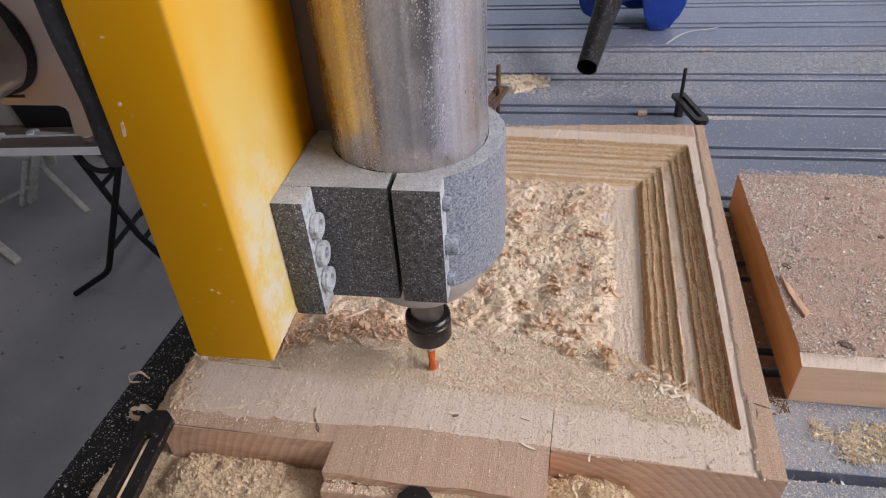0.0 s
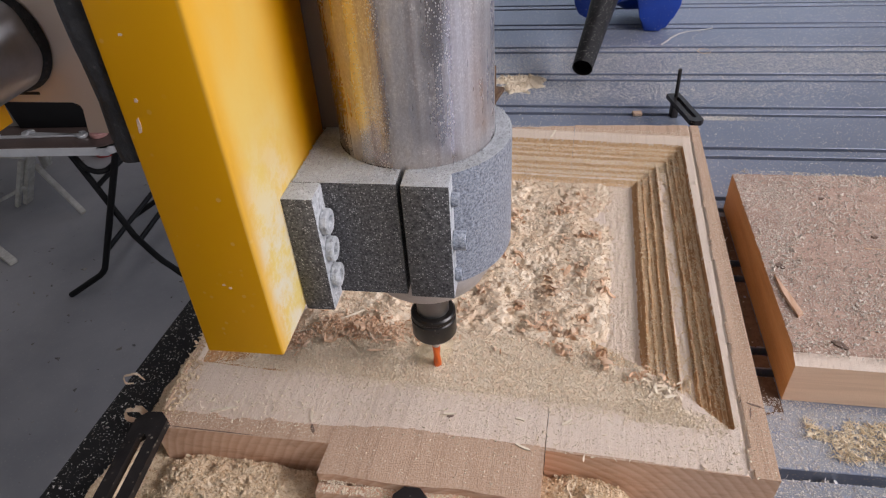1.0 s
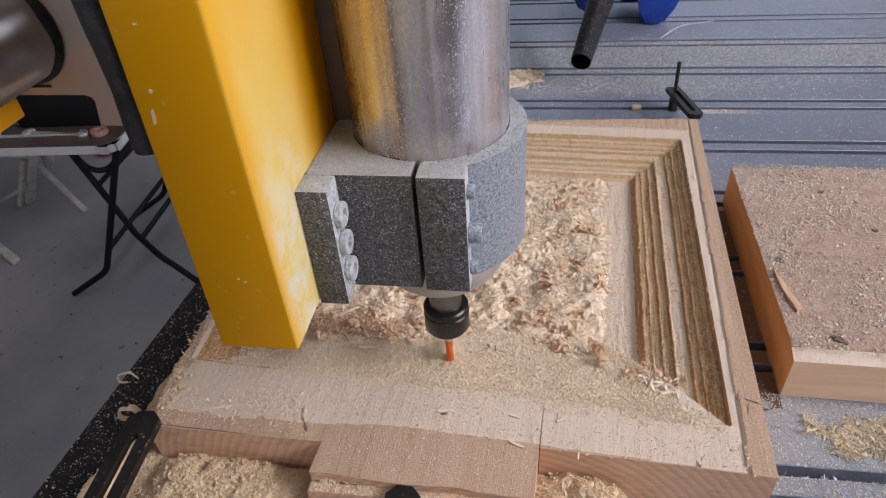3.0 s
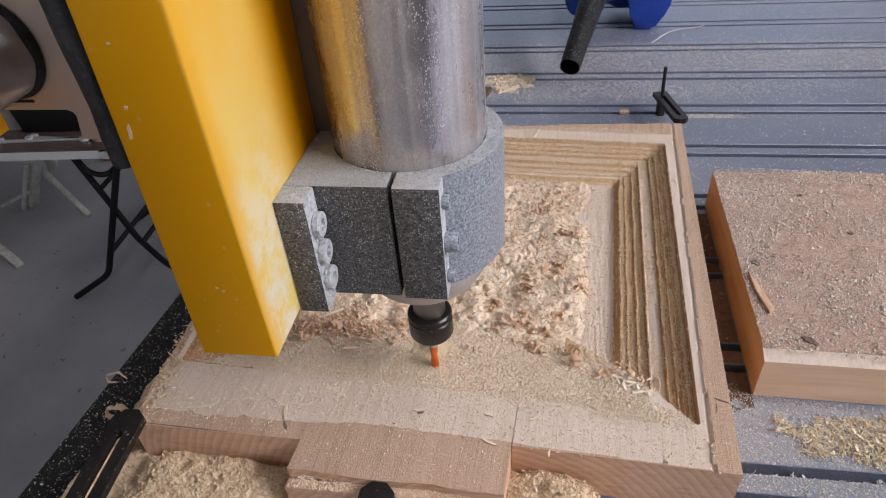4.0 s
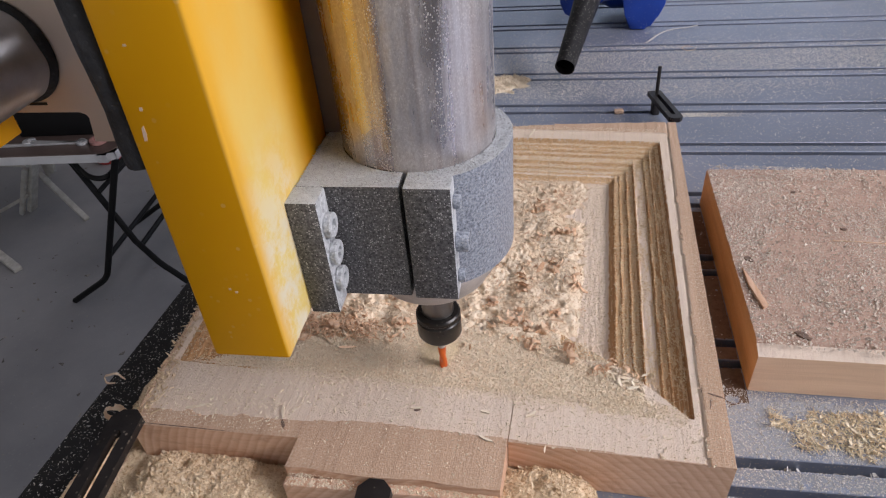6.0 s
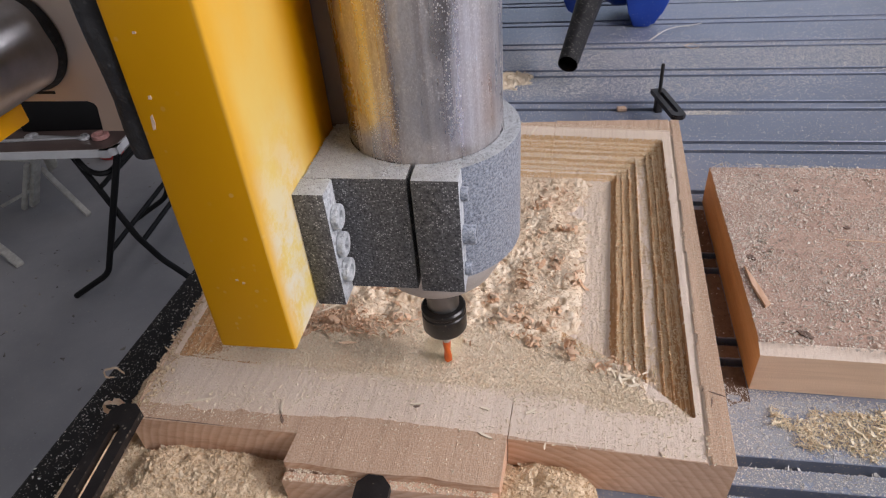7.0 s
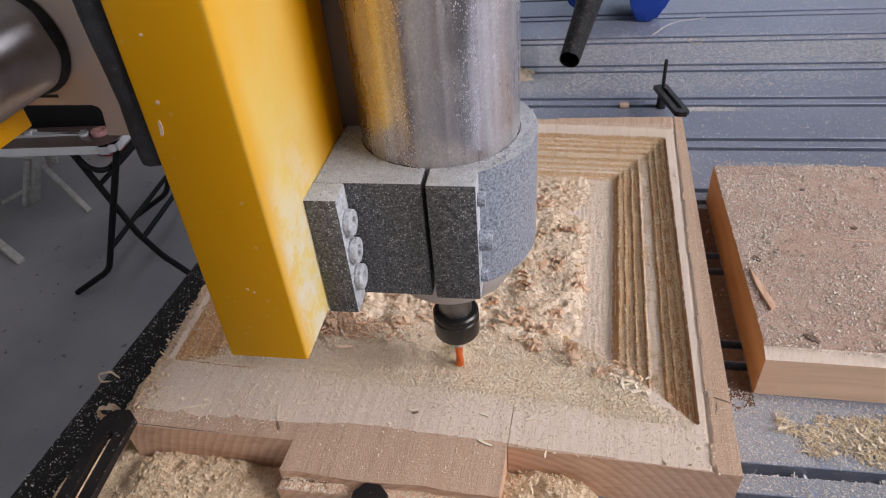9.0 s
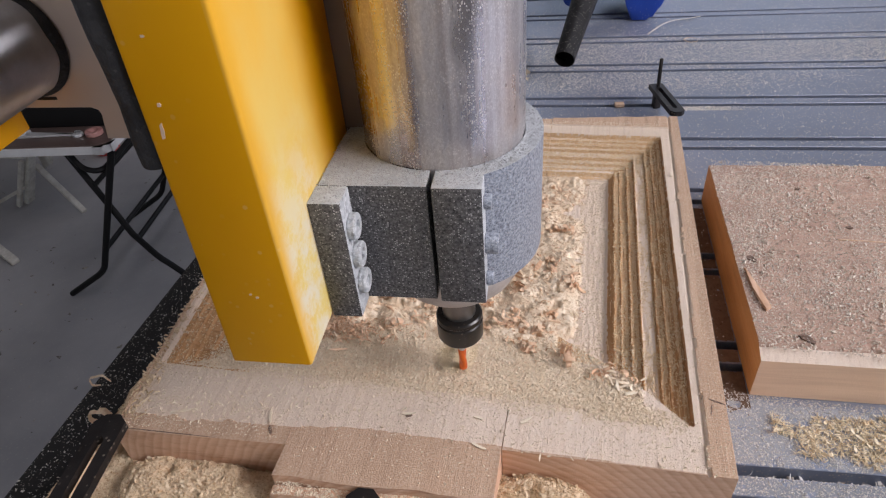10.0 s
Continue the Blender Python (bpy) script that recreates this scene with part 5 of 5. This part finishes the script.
bits = [curls(rng, lift(P, top_height(P[:, 0], P[:, 1]) + 0.0006), (0.0012, 0.0046), (0.00016, 0.0005))]
P = spread(7000, PX0 + 0.002, PX1 - 0.002, PY1 - 0.048, PY1)
bits.append(curls(rng, lift(P, top_height(P[:, 0], P[:, 1]) + 0.0006), (0.0015, 0.005), (0.0003, 0.0008)))
P = spread(2600, PX0 + 0.002, PX0 + 0.05, PY0 + 0.01, PY1)
bits.append(curls(rng, lift(P, top_height(P[:, 0], P[:, 1]) + 0.0006), (0.0015, 0.006), (0.0003, 0.0010)))
stuff("step_fibres", bits, M["fuzz"], "torn yellow wood fibres along the cut steps", "wood fibres")

# thick sawdust on the block
P = spread(64000, 0.16, 0.50, 0.435, 0.735, lambda x, y: np.clip(fbm(x, y, 22, 91, 3) * 2.2 - 0.35, 0.2, 1))
P = P[P[:, 0] > 0.1672 - (P[:, 1] - 0.43) * 0.03]
bits = [grains(rng, lift(P, 0.0503 + 0.0016 * (fbm(P[:, 0], P[:, 1], 160, 51, 3) - 0.5)), (0.0006, 0.0020), 0.6, 1.2)]
P = spread(17000, 0.16, 0.50, 0.435, 0.735, lambda x, y: np.clip((fbm(x, y, 26, 91, 3) - 0.30) * 2.4, 0.08, 1) * np.clip(1.25 - (x - 0.17) / 0.20, 0.22, 1))
P = P[P[:, 0] > 0.1672 - (P[:, 1] - 0.43) * 0.03]
bits.append(grains(rng, lift(P, 0.0507 + 0.0016 * (fbm(P[:, 0], P[:, 1], 160, 51, 3) - 0.5)), (0.0011, 0.0036), 0.6, 1.15))
P = spread(26, 0.17, 0.40, 0.44, 0.72)
bits.append(curls(rng, lift(P, 0 * P[:, 0] + 0.0515), (0.003, 0.007), (0.001, 0.003)))
stuff("block_dust", bits, M["block_dust"], "coarse sawdust lying on the block", "sawdust")

# dust on the bed


def off_slots(P):
    """Leaves out what would hang over a slot."""
    c, s_ = math.cos(radians(BED_TURN)), math.sin(radians(BED_TURN))
    yl = -(P[:, 0] - 0.15) * s_ + (P[:, 1] - 0.6) * c + 0.6
    return P[np.abs(yl[:, None] - np.array(SLOTS)[None]).min(1) > 0.0050]



def bed_keep(x, y):
    near = np.where((x > 0.13) & (y < 0.44), 1.0, 0.0)
    band = np.exp(-(((y - 1.19 - 0.07 * x) / 0.05) ** 2)) + 0.6 * np.exp(-(((y - 1.07 - 0.07 * x) / 0.04) ** 2)) * np.clip(0.45 - x, 0, 1) * 2
    return np.clip(near * 0.36 + 0.10 + 5.0 * band * np.clip(1.1 - x, 0, 1) * fbm(x, y, 18, 95, 3) * 1.6, 0, 1)


P = spread(430000, -0.38, 0.75, 0.30, 1.62, bed_keep)
P = P[~((P[:, 0] < 0.1335) & (P[:, 1] < 0.84)) & ~((P[:, 0] > 0.158) & (P[:, 0] < 0.62) & (P[:, 1] > 0.427) & (P[:, 1] < 0.75))]
P = off_slots(P)
Q = spread(2600, 0.150, 0.275, 0.9665, 0.9815, lambda x, y: np.clip((0.262 - x) / 0.09, 0.1, 1))
Q[:, 1] += (Q[:, 0] - 0.20) * 0.06
far_bits = [grains(rng, lift(P[P[:, 1] > 0.46], 0 * P[P[:, 1] > 0.46][:, 0] + 0.0003), (0.0006, 0.0027), 0.40, 1.3), grains(rng, lift(off_slots(Q), np.full(len(off_slots(Q)), 0.0004)), (0.0007, 0.0024), 0.5, 1.2)]
stuff("bed_dust", far_bits, M["far_dust"], "pale dust blown in bands over the aluminium bed", "sawdust")
P = P[P[:, 1] <= 0.46]
bits = [grains(rng, lift(P, 0 * P[:, 0] + 0.0003), (0.0006, 0.0026), 0.40, 1.3)]
P = spread(30000, 0.134, 0.34, 0.20, 0.432)
P = off_slots(P[P[:, 1] < 0.428])
bits.append(grains(rng, lift(P, 0 * P[:, 0] + 0.0006), (0.0006, 0.0021), 0.25, 1.2))
P = spread(16000, 0.12, 0.40, 0.20, 0.46)
bits.append(grains(rng, lift(P, 0 * P[:, 0] - 0.0156), (0.0006, 0.0030), 0.5, 1.4))
P = np.stack([0.145 + 0.14 * rng.random(46), np.zeros(46)], -1)
P[:, 1] = 0.6 + (0.339 + 0.0132 - 0.6 + rng.normal(0, 0.0022, 46)) + (P[:, 0] - 0.15) * math.tan(radians(BED_TURN))
bits.append(curls(rng, lift(P, 0 * P[:, 0] - 0.010), (0.004, 0.013), (0.001, 0.003)))
stuff("bed_dust", bits, M["grey_dust"], "pale dust and chips strewn over the aluminium bed", "sawdust")


# brown sheet between the panel and the block: wood dust plus the wood's painted reflection
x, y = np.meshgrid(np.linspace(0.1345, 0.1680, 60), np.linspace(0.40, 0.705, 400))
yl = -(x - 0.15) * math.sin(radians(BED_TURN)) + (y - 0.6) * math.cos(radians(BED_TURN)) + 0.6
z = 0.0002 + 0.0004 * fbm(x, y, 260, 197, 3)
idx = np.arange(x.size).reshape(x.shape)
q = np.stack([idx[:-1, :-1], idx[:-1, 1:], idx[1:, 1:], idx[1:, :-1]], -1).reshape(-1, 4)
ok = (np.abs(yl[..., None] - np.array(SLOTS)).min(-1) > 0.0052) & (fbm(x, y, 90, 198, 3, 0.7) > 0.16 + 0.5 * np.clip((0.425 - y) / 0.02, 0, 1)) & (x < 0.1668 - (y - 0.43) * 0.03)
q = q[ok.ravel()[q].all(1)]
P = spread(1500, 0.1345, 0.165, 0.42, 0.70)
P = off_slots(P)
mesh_q = np.concatenate([q[:, [0, 1, 2]], q[:, [0, 2, 3]]])
stuff("gap_dust_reflection", [(np.stack([x, y, z], -1).reshape(-1, 3), mesh_q), grains(rng, lift(P, 0 * P[:, 0] + 0.0006), (0.0005, 0.0018), 0.5, 1.2)], M["gap_brown"], "fine brown wood dust and the wood's reflection on the bed beside the block", "sawdust")

# a thin film of powder on the two strips in front of the block
x, y = np.meshgrid(np.linspace(0.135, 0.66, 420), np.linspace(0.19, 0.47, 300))
cs, sn = math.cos(radians(BED_TURN)), math.sin(radians(BED_TURN))
yl = -(x - 0.15) * sn + (y - 0.6) * cs + 0.6
z = 0.0001 + 0.0002 * fbm(x, y, 300, 97, 2)
idx = np.arange(x.size).reshape(x.shape)
q = np.stack([idx[:-1, :-1], idx[:-1, 1:], idx[1:, 1:], idx[1:, :-1]], -1).reshape(-1, 4)
gap = np.abs(yl[..., None] - np.array(SLOTS)).min(-1)
ok = (gap > 0.0060) & (fbm(x, y, 120, 98, 3, 0.7) > 0.30) & ~((x > 0.155) & (y > 0.422))
q = q[ok.ravel()[q].all(1)]
film = new("powder_film", mesh_from("powder_film", np.stack([x, y, z], -1).reshape(-1, 3), q, [M["film"]]))
tagged(film, "thin film of pale powder on the bed before the block", "sawdust", "", "stuff")


def pile(name, cx, cy, rx, ry, h, n, seed, label, keep=None, power=2.0, big=0.006, rag=0.9, material="sawdust", share=200):
    """A heap of sawdust: a lumpy mound under loose grains."""
    def hz(x, y):
        r = np.abs((x - cx) / rx) ** power + np.abs((y - cy) / ry) ** power
        e = np.clip(1.15 - r + rag * (fbm(x, y, 60, seed, 3) - 0.5), 0, 1)
        return h * e ** 0.8 * (0.88 + 0.24 * fbm(x, y, 60, seed + 3, 3)) - 0.0015
    k = 90
    x, y = np.meshgrid(np.linspace(cx - 1.25 * rx, cx + 1.25 * rx, k), np.linspace(cy - 1.25 * ry, cy + 1.25 * ry, k))
    z = hz(x, y) + rng.normal(0, 0.0003, x.shape)
    V = np.stack([x, y, z], -1).reshape(-1, 3)
    idx = np.arange(k * k).reshape(k, k)
    q = np.stack([idx[:-1, :-1], idx[:-1, 1:], idx[1:, 1:], idx[1:, :-1]], -1).reshape(-1, 4)
    q = q[(z.ravel()[q] > 0.0).any(1)]
    P = spread(n, cx - 1.2 * rx, cx + 1.2 * rx, cy - 1.2 * ry, cy + 1.2 * ry)
    zz = hz(P[:, 0], P[:, 1])
    P, zz = P[zz > -0.001], zz[zz > -0.001]
    G = grains(rng, lift(P, zz + 0.0005), (0.0007, 0.0026), 0.6, 1.3)
    C = curls(rng, lift(P[: n // share], zz[: n // share] + 0.0015), (0.003, big), (0.001, 0.003))
    return stuff(name, [(V, q), G, C], M[material], label, "sawdust")


pile("sawdust_pile", -0.258, 0.215, 0.078, 0.074, 0.026, 42000, 101, "heap of sawdust against the panel's front edge", power=5.0, big=0.010, rag=0.5, share=110)
pile("sawdust_pile", -0.010, 0.262, 0.058, 0.062, 0.036, 24000, 111, "heap of sawdust beside the panel's tab", power=2.2, big=0.010, rag=0.5, share=110)
P = spread(9000, 0.18, 0.42, 0.362, 0.428, lambda x, y: np.clip((1.7 * fbm(x, y, 42, 121, 3) - 0.06 - np.abs((y - 0.394 - 0.05 * (x - 0.25)) / 0.03) ** 2 - 0.5 * np.clip((0.215 - x) / 0.03, 0, 1) - 0.20) * 4, 0, 1))
zz = 0.0004 + 0.0045 * rng.random(len(P)) * fbm(P[:, 0], P[:, 1], 34, 121, 3)
stuff("bed_shavings", [curls(rng, lift(P, zz), (0.002, 0.009), (0.0003, 0.0011), 1.2, 4), curls(rng, lift(P[::40], zz[::40] + 0.002), (0.005, 0.012), (0.001, 0.0028))], M["straw"], "straw-coloured heap of fine shavings on the bed", "wood shavings")
pile("sawdust_pile", -0.135, 1.075, 0.045, 0.035, 0.005, 2200, 131, "small heap of shavings behind the panel", big=0.020, rag=3.0, material="crumbs", share=12)
pile("sawdust_pile", -0.366, 0.43, 0.016, 0.20, 0.016, 6000, 141, "line of sawdust between the panel and the side rail", big=0.012)
pile("sawdust_pile", -0.337, 0.225, 0.022, 0.070, 0.010, 9000, 161, "thin sawdust between the clamp strap and the heap", power=4.0, rag=0.4)
pile("sawdust_pile", -0.3725, 0.240, 0.0095, 0.055, 0.016, 8000, 151, "sawdust beside the clamp strap", big=0.012)

M["flour"] = plain_mat("pale_wood_flour", (0.84, 0.71, 0.50), (0.90, 0.79, 0.60), 120, (0.9, 0.95), 0.0, (700, 0.5, 0.001), spec=0.05)
# the cutter throws up a drift of fine flour on its way along the border; it goes along with it
FX, FY = -0.0935, 0.400
P = np.stack([rng.normal(0, 0.0085, 15000), rng.normal(0, 0.0105, 15000)], -1)
rr = np.hypot(P[:, 0] / 0.0185, P[:, 1] / 0.0235) + 0.5 * np.clip((P[:, 0] - 0.011) / 0.006, 0, 1)
P = P[rr < 0.65 + 0.6 * rng.random(len(P))]
mound = 0.0066 * np.exp(-((P[:, 0] / 0.0085) ** 2) - (P[:, 1] / 0.011) ** 2) * (0.5 + 0.5 * rng.random(len(P)))
zz = heap_height(P[:, 0] + FX, P[:, 1] + FY) + 0.0015 + mound
flour = stuff("fine_dust_pile", [grains(rng, lift(P, zz), (0.0006, 0.0017), 0.7, 1.0)], M["flour"], "small drift of fine pale flour dust beside the cutter", "sawdust")

# curls on the rail, string on the bed
P = spread(1500, -0.424, -0.386, 0.15, 0.75)
stuff("rail_chips", [grains(rng, lift(P, 0 * P[:, 0] + 0.0028), (0.0006, 0.0022), 0.4, 1.5)], M["grey_dust"], "pale chips scattered on the black side rail", "wood chips")


def curl_ribbon(name, m, r, w, turns, pitch, label, material="shavings", group="curled shavings"):
    bm = bmesh.new()
    n = 26
    rows = []
    for i in range(n + 1):
        a = turns * 2 * math.pi * i / n
        rr = r * (1 - 0.25 * i / n) * (1 + 0.07 * math.sin(5 * a + 900 * r))
        ww = w * (0.45 + 0.55 * math.sin(math.pi * (0.08 + 0.84 * i / n))) * (1 + 0.2 * math.sin(9.7 * i))
        rows.append([bm.verts.new((rr * math.cos(a) + o, pitch * i / n + s * ww, rr * math.sin(a) + r)) for o in (0, 0.0004) for s in (-0.5, 0.5)])
    for a, c in zip(rows, rows[1:]):
        for i, j in ((0, 1), (1, 3), (3, 2), (2, 0)):
            bm.faces.new((a[i], a[j], c[j], c[i]))
    ob = part(name, bm, M[material], None, smooth=60)
    ob.matrix_world = m
    return tagged(ob, label, "wood shaving", group)


curl_ribbon("wood_curl", pose(-0.410, 0.343, 0.003, 0, 0, 28), 0.0100, 0.0032, 0.70, 0.006, "curled wood shaving lying on the black rail")
curl_ribbon("wood_curl", pose(-0.383, 0.306, 0.004, 0, 0, 12), 0.0105, 0.0050, 1.25, 0.006, "tight wood curl beside the panel's corner")
curl_ribbon("wood_curl", pose(0.193, 1.264, 0.0005, 90, 0, 0), 0.0125, 0.0014, 0.97, 0.001, "thin ring-shaped shaving on the bed")
# torn flakes standing in the heap: a ridged row left by the cutter, and single ones in the hollows
flake_rng = random.Random(5)
for i in range(6):
    px, py = -0.043 + 0.0012 * i + flake_rng.uniform(-0.001, 0.001), 0.523 - 0.0064 * i
    zt = float(heap_height(np.array([px]), np.array([py]))[0])
    curl_ribbon("wood_flake", pose(px, py, zt - 0.0035, -58 + flake_rng.uniform(-8, 8), 0, 18 + flake_rng.uniform(-8, 8)), 0.0075, 0.0050, 0.34, 0.001, "torn peach flake in a ridged row on the heap", "peach", "torn flakes on the heap")
for px, py in PITS + [(0.014, 0.400), (0.004, 0.407), (0.049, 0.394), (0.060, 0.388), (0.055, 0.401), (0.013, 0.530)]:
    for k in range(2):
        qx, qy = px + flake_rng.uniform(-0.005, 0.005), py + flake_rng.uniform(-0.001, 0.006)
        zt = max(float(heap_height(np.array([qx]), np.array([qy]))[0]), float(top_height(np.array([qx]), np.array([qy]))[0]))
        curl_ribbon("wood_flake", pose(qx, qy, zt - 0.0015, flake_rng.uniform(-60, 10), flake_rng.uniform(-30, 30), flake_rng.uniform(-70, 70)), flake_rng.uniform(0.0040, 0.0068), flake_rng.uniform(0.0025, 0.0055), flake_rng.uniform(0.30, 0.55), 0.002, "curled peach flake torn loose on the heap", "peach", "torn flakes on the heap")
LONG = [(-0.259, 0.396), (-0.268, 0.408), (-0.281, 0.419), (-0.262, 0.426), (-0.232, 0.434), (-0.216, 0.452)]
sliver = part("wood_curl", tube(rounded([(px, py, float(heap_height(np.array([px]), np.array([py]))[0]) + 0.004) for px, py in LONG]), 0.0014, 6, flat=0.45), M["crumbs"], None)
tagged(sliver, "long bent sliver of pale wood lying on the heap", "wood shaving", "curled shavings")
strip = part("wood_curl", tube(rounded([(0.118, 1.276, 0.0015), (0.145, 1.315, 0.006), (0.17, 1.345, 0.004), (0.20, 1.362, 0.002), (0.222, 1.372, 0.003)]), 0.0022, 6, flat=0.35), M["grey_dust"], None)
tagged(strip, "long pale wood strip lying on the bed", "wood shaving", "curled shavings")
for px, py, a, l in ((-0.287, 0.304, 20, 0.02), (-0.212, 0.3085, -70, 0.012), (-0.014, 0.336, 40, 0.010), (0.052, 0.381, 70, 0.020), (0.061, 0.377, 20, 0.014), (-0.105, 0.329, 10, 0.009), (-0.05, 0.333, 170, 0.008), (-0.045, 0.307, -20, 0.012), (-0.056, 0.806, 76, 0.032), (0.115, 0.70, 85, 0.010)):
    zt = float(top_height(np.array([px]), np.array([py]))[0])
    s = part("splinter", prism([(-l / 2, -0.0006), (-l / 5, -0.0012), (l / 4, -0.0009), (l / 2, 0.0001), (l / 3, 0.0009), (-l / 6, 0.0007), (-l / 2.3, 0.0012)], 0.0001, 0.0011), M["crumbs"], None)
    s.matrix_world = pose(px, py, zt + 0.0004, 0, 0, a)
    tagged(s, "loose wood splinter lying on the panel", "splinter", "splinters on the panel")
chunk = part("wood_scrap", box(-0.007, 0.007, -0.005, 0.005, 0.0005, 0.006, 0.001), M["board_raw"], None)
chunk.matrix_world = pose(0.064, 0.972, 0, 0, 0, 10)
tagged(chunk, "small brown wood scrap on the bed behind the panel", "wood scrap")

# dust lying on the clamp and the bolts
P = spread(16000, -0.062, 0.062, -0.085, 0.062)
rr = np.hypot(P[:, 0], P[:, 1])
ok = ((rr > 0.0505) & (rr < 0.0600) & (P[:, 1] > -0.05)) | ((P[:, 1] < -0.0) & (P[:, 1] > -0.066) & (P[:, 0] < 0.028) & (rr > 0.0505) & (np.abs(P[:, 0]) > 0.0018)) | ((P[:, 0] < -0.0455) & (P[:, 1] < -0.01) & (P[:, 1] > -0.084))
P = P[ok]
stuff("clamp_dust", [grains(rng, lift(P, 0 * P[:, 0] + ZT + 0.0006), (0.0005, 0.0015), 0.55, 1.1)], M["mid_dust"], "pale dust lying on the clamp", "sawdust", head)
P = spread(260, -0.20, -0.165, -0.32, -0.13)
zz = ROD[1] + np.sqrt(np.maximum(0.024 ** 2 - (P[:, 0] - ROD[0]) ** 2, 0))
stuff("rod_chips", [curls(rng, lift(P, zz + 0.001), (0.004, 0.014), (0.001, 0.004))], M["grey_dust"], "shavings lying on the guide rod", "sawdust", head)


def motions():
    Y = [(0, 0), (0.2, 0.0003), (0.3, 0.0040), (0.4, 0.0062), (0.5, 0.0066), (0.7, 0.0018), (0.9, 0.0022), (1.0, 0.0066), (1.2, 0.0058), (1.4, 0.0026), (1.6, 0.0026), (1.7, 0.0078), (2.0, 0.0079),
         (2.3, 0.0045), (2.6, 0.0050), (2.9, 0.0095), (3.3, 0.0160), (3.5, 0.0168), (3.6, 0.0120), (3.8, 0.0030), (3.9, 0.0024), (4.0, 0.0060), (4.1, 0.0175), (4.3, 0.0215), (4.4, 0.0195), (4.5, 0.0089),
         (4.6, 0.0015), (4.8, 0.0022), (4.9, 0.0080), (5.0, 0.0144), (5.1, 0.0205), (5.3, 0.0220), (5.4, 0.0165), (5.5, 0.0060), (5.6, 0.0010), (5.8, 0.0010), (6.2, 0.0090), (6.5, 0.0060), (6.8, 0.0005), (6.9, 0.0010),
         (7.0, 0.0077), (7.1, 0.0215), (7.2, 0.0365), (7.3, 0.0405), (7.5, 0.0425), (7.6, 0.0395), (7.7, 0.0245), (7.8, 0.0110), (7.9, 0.0045), (8.0, 0.0029), (8.2, 0.0038), (8.5, 0.0097), (8.7, 0.0035),
         (9.0, 0.0090), (9.2, 0.0075), (9.3, 0.0033), (9.5, 0.0031), (9.7, 0.0085), (10.0, 0.0095)]
    X = [(0, 0), (0.5, 0.0047), (1, 0.0071), (1.5, 0.0106), (2, 0.0155), (3.5, 0.0250), (4, 0.0290), (4.5, 0.0326), (5, 0.0345), (5.5, 0.0378), (7, 0.0431), (7.5, 0.0456), (8, 0.0468), (8.5, 0.0507), (9, 0.0538), (9.5, 0.0583), (10, 0.0616)]
    tx, vx = zip(*X)
    walk(flour, [(t, pose(FX + float(np.interp(t, tx, vx)) - 0.0456, FY, 0)) for t in tx])
    walk(head, [(t, pose(HEAD0[0] + float(np.interp(t, tx, vx)), HEAD0[1] + y, 0.0005, 0, 0, TURN)) for t, y in Y])


motions()
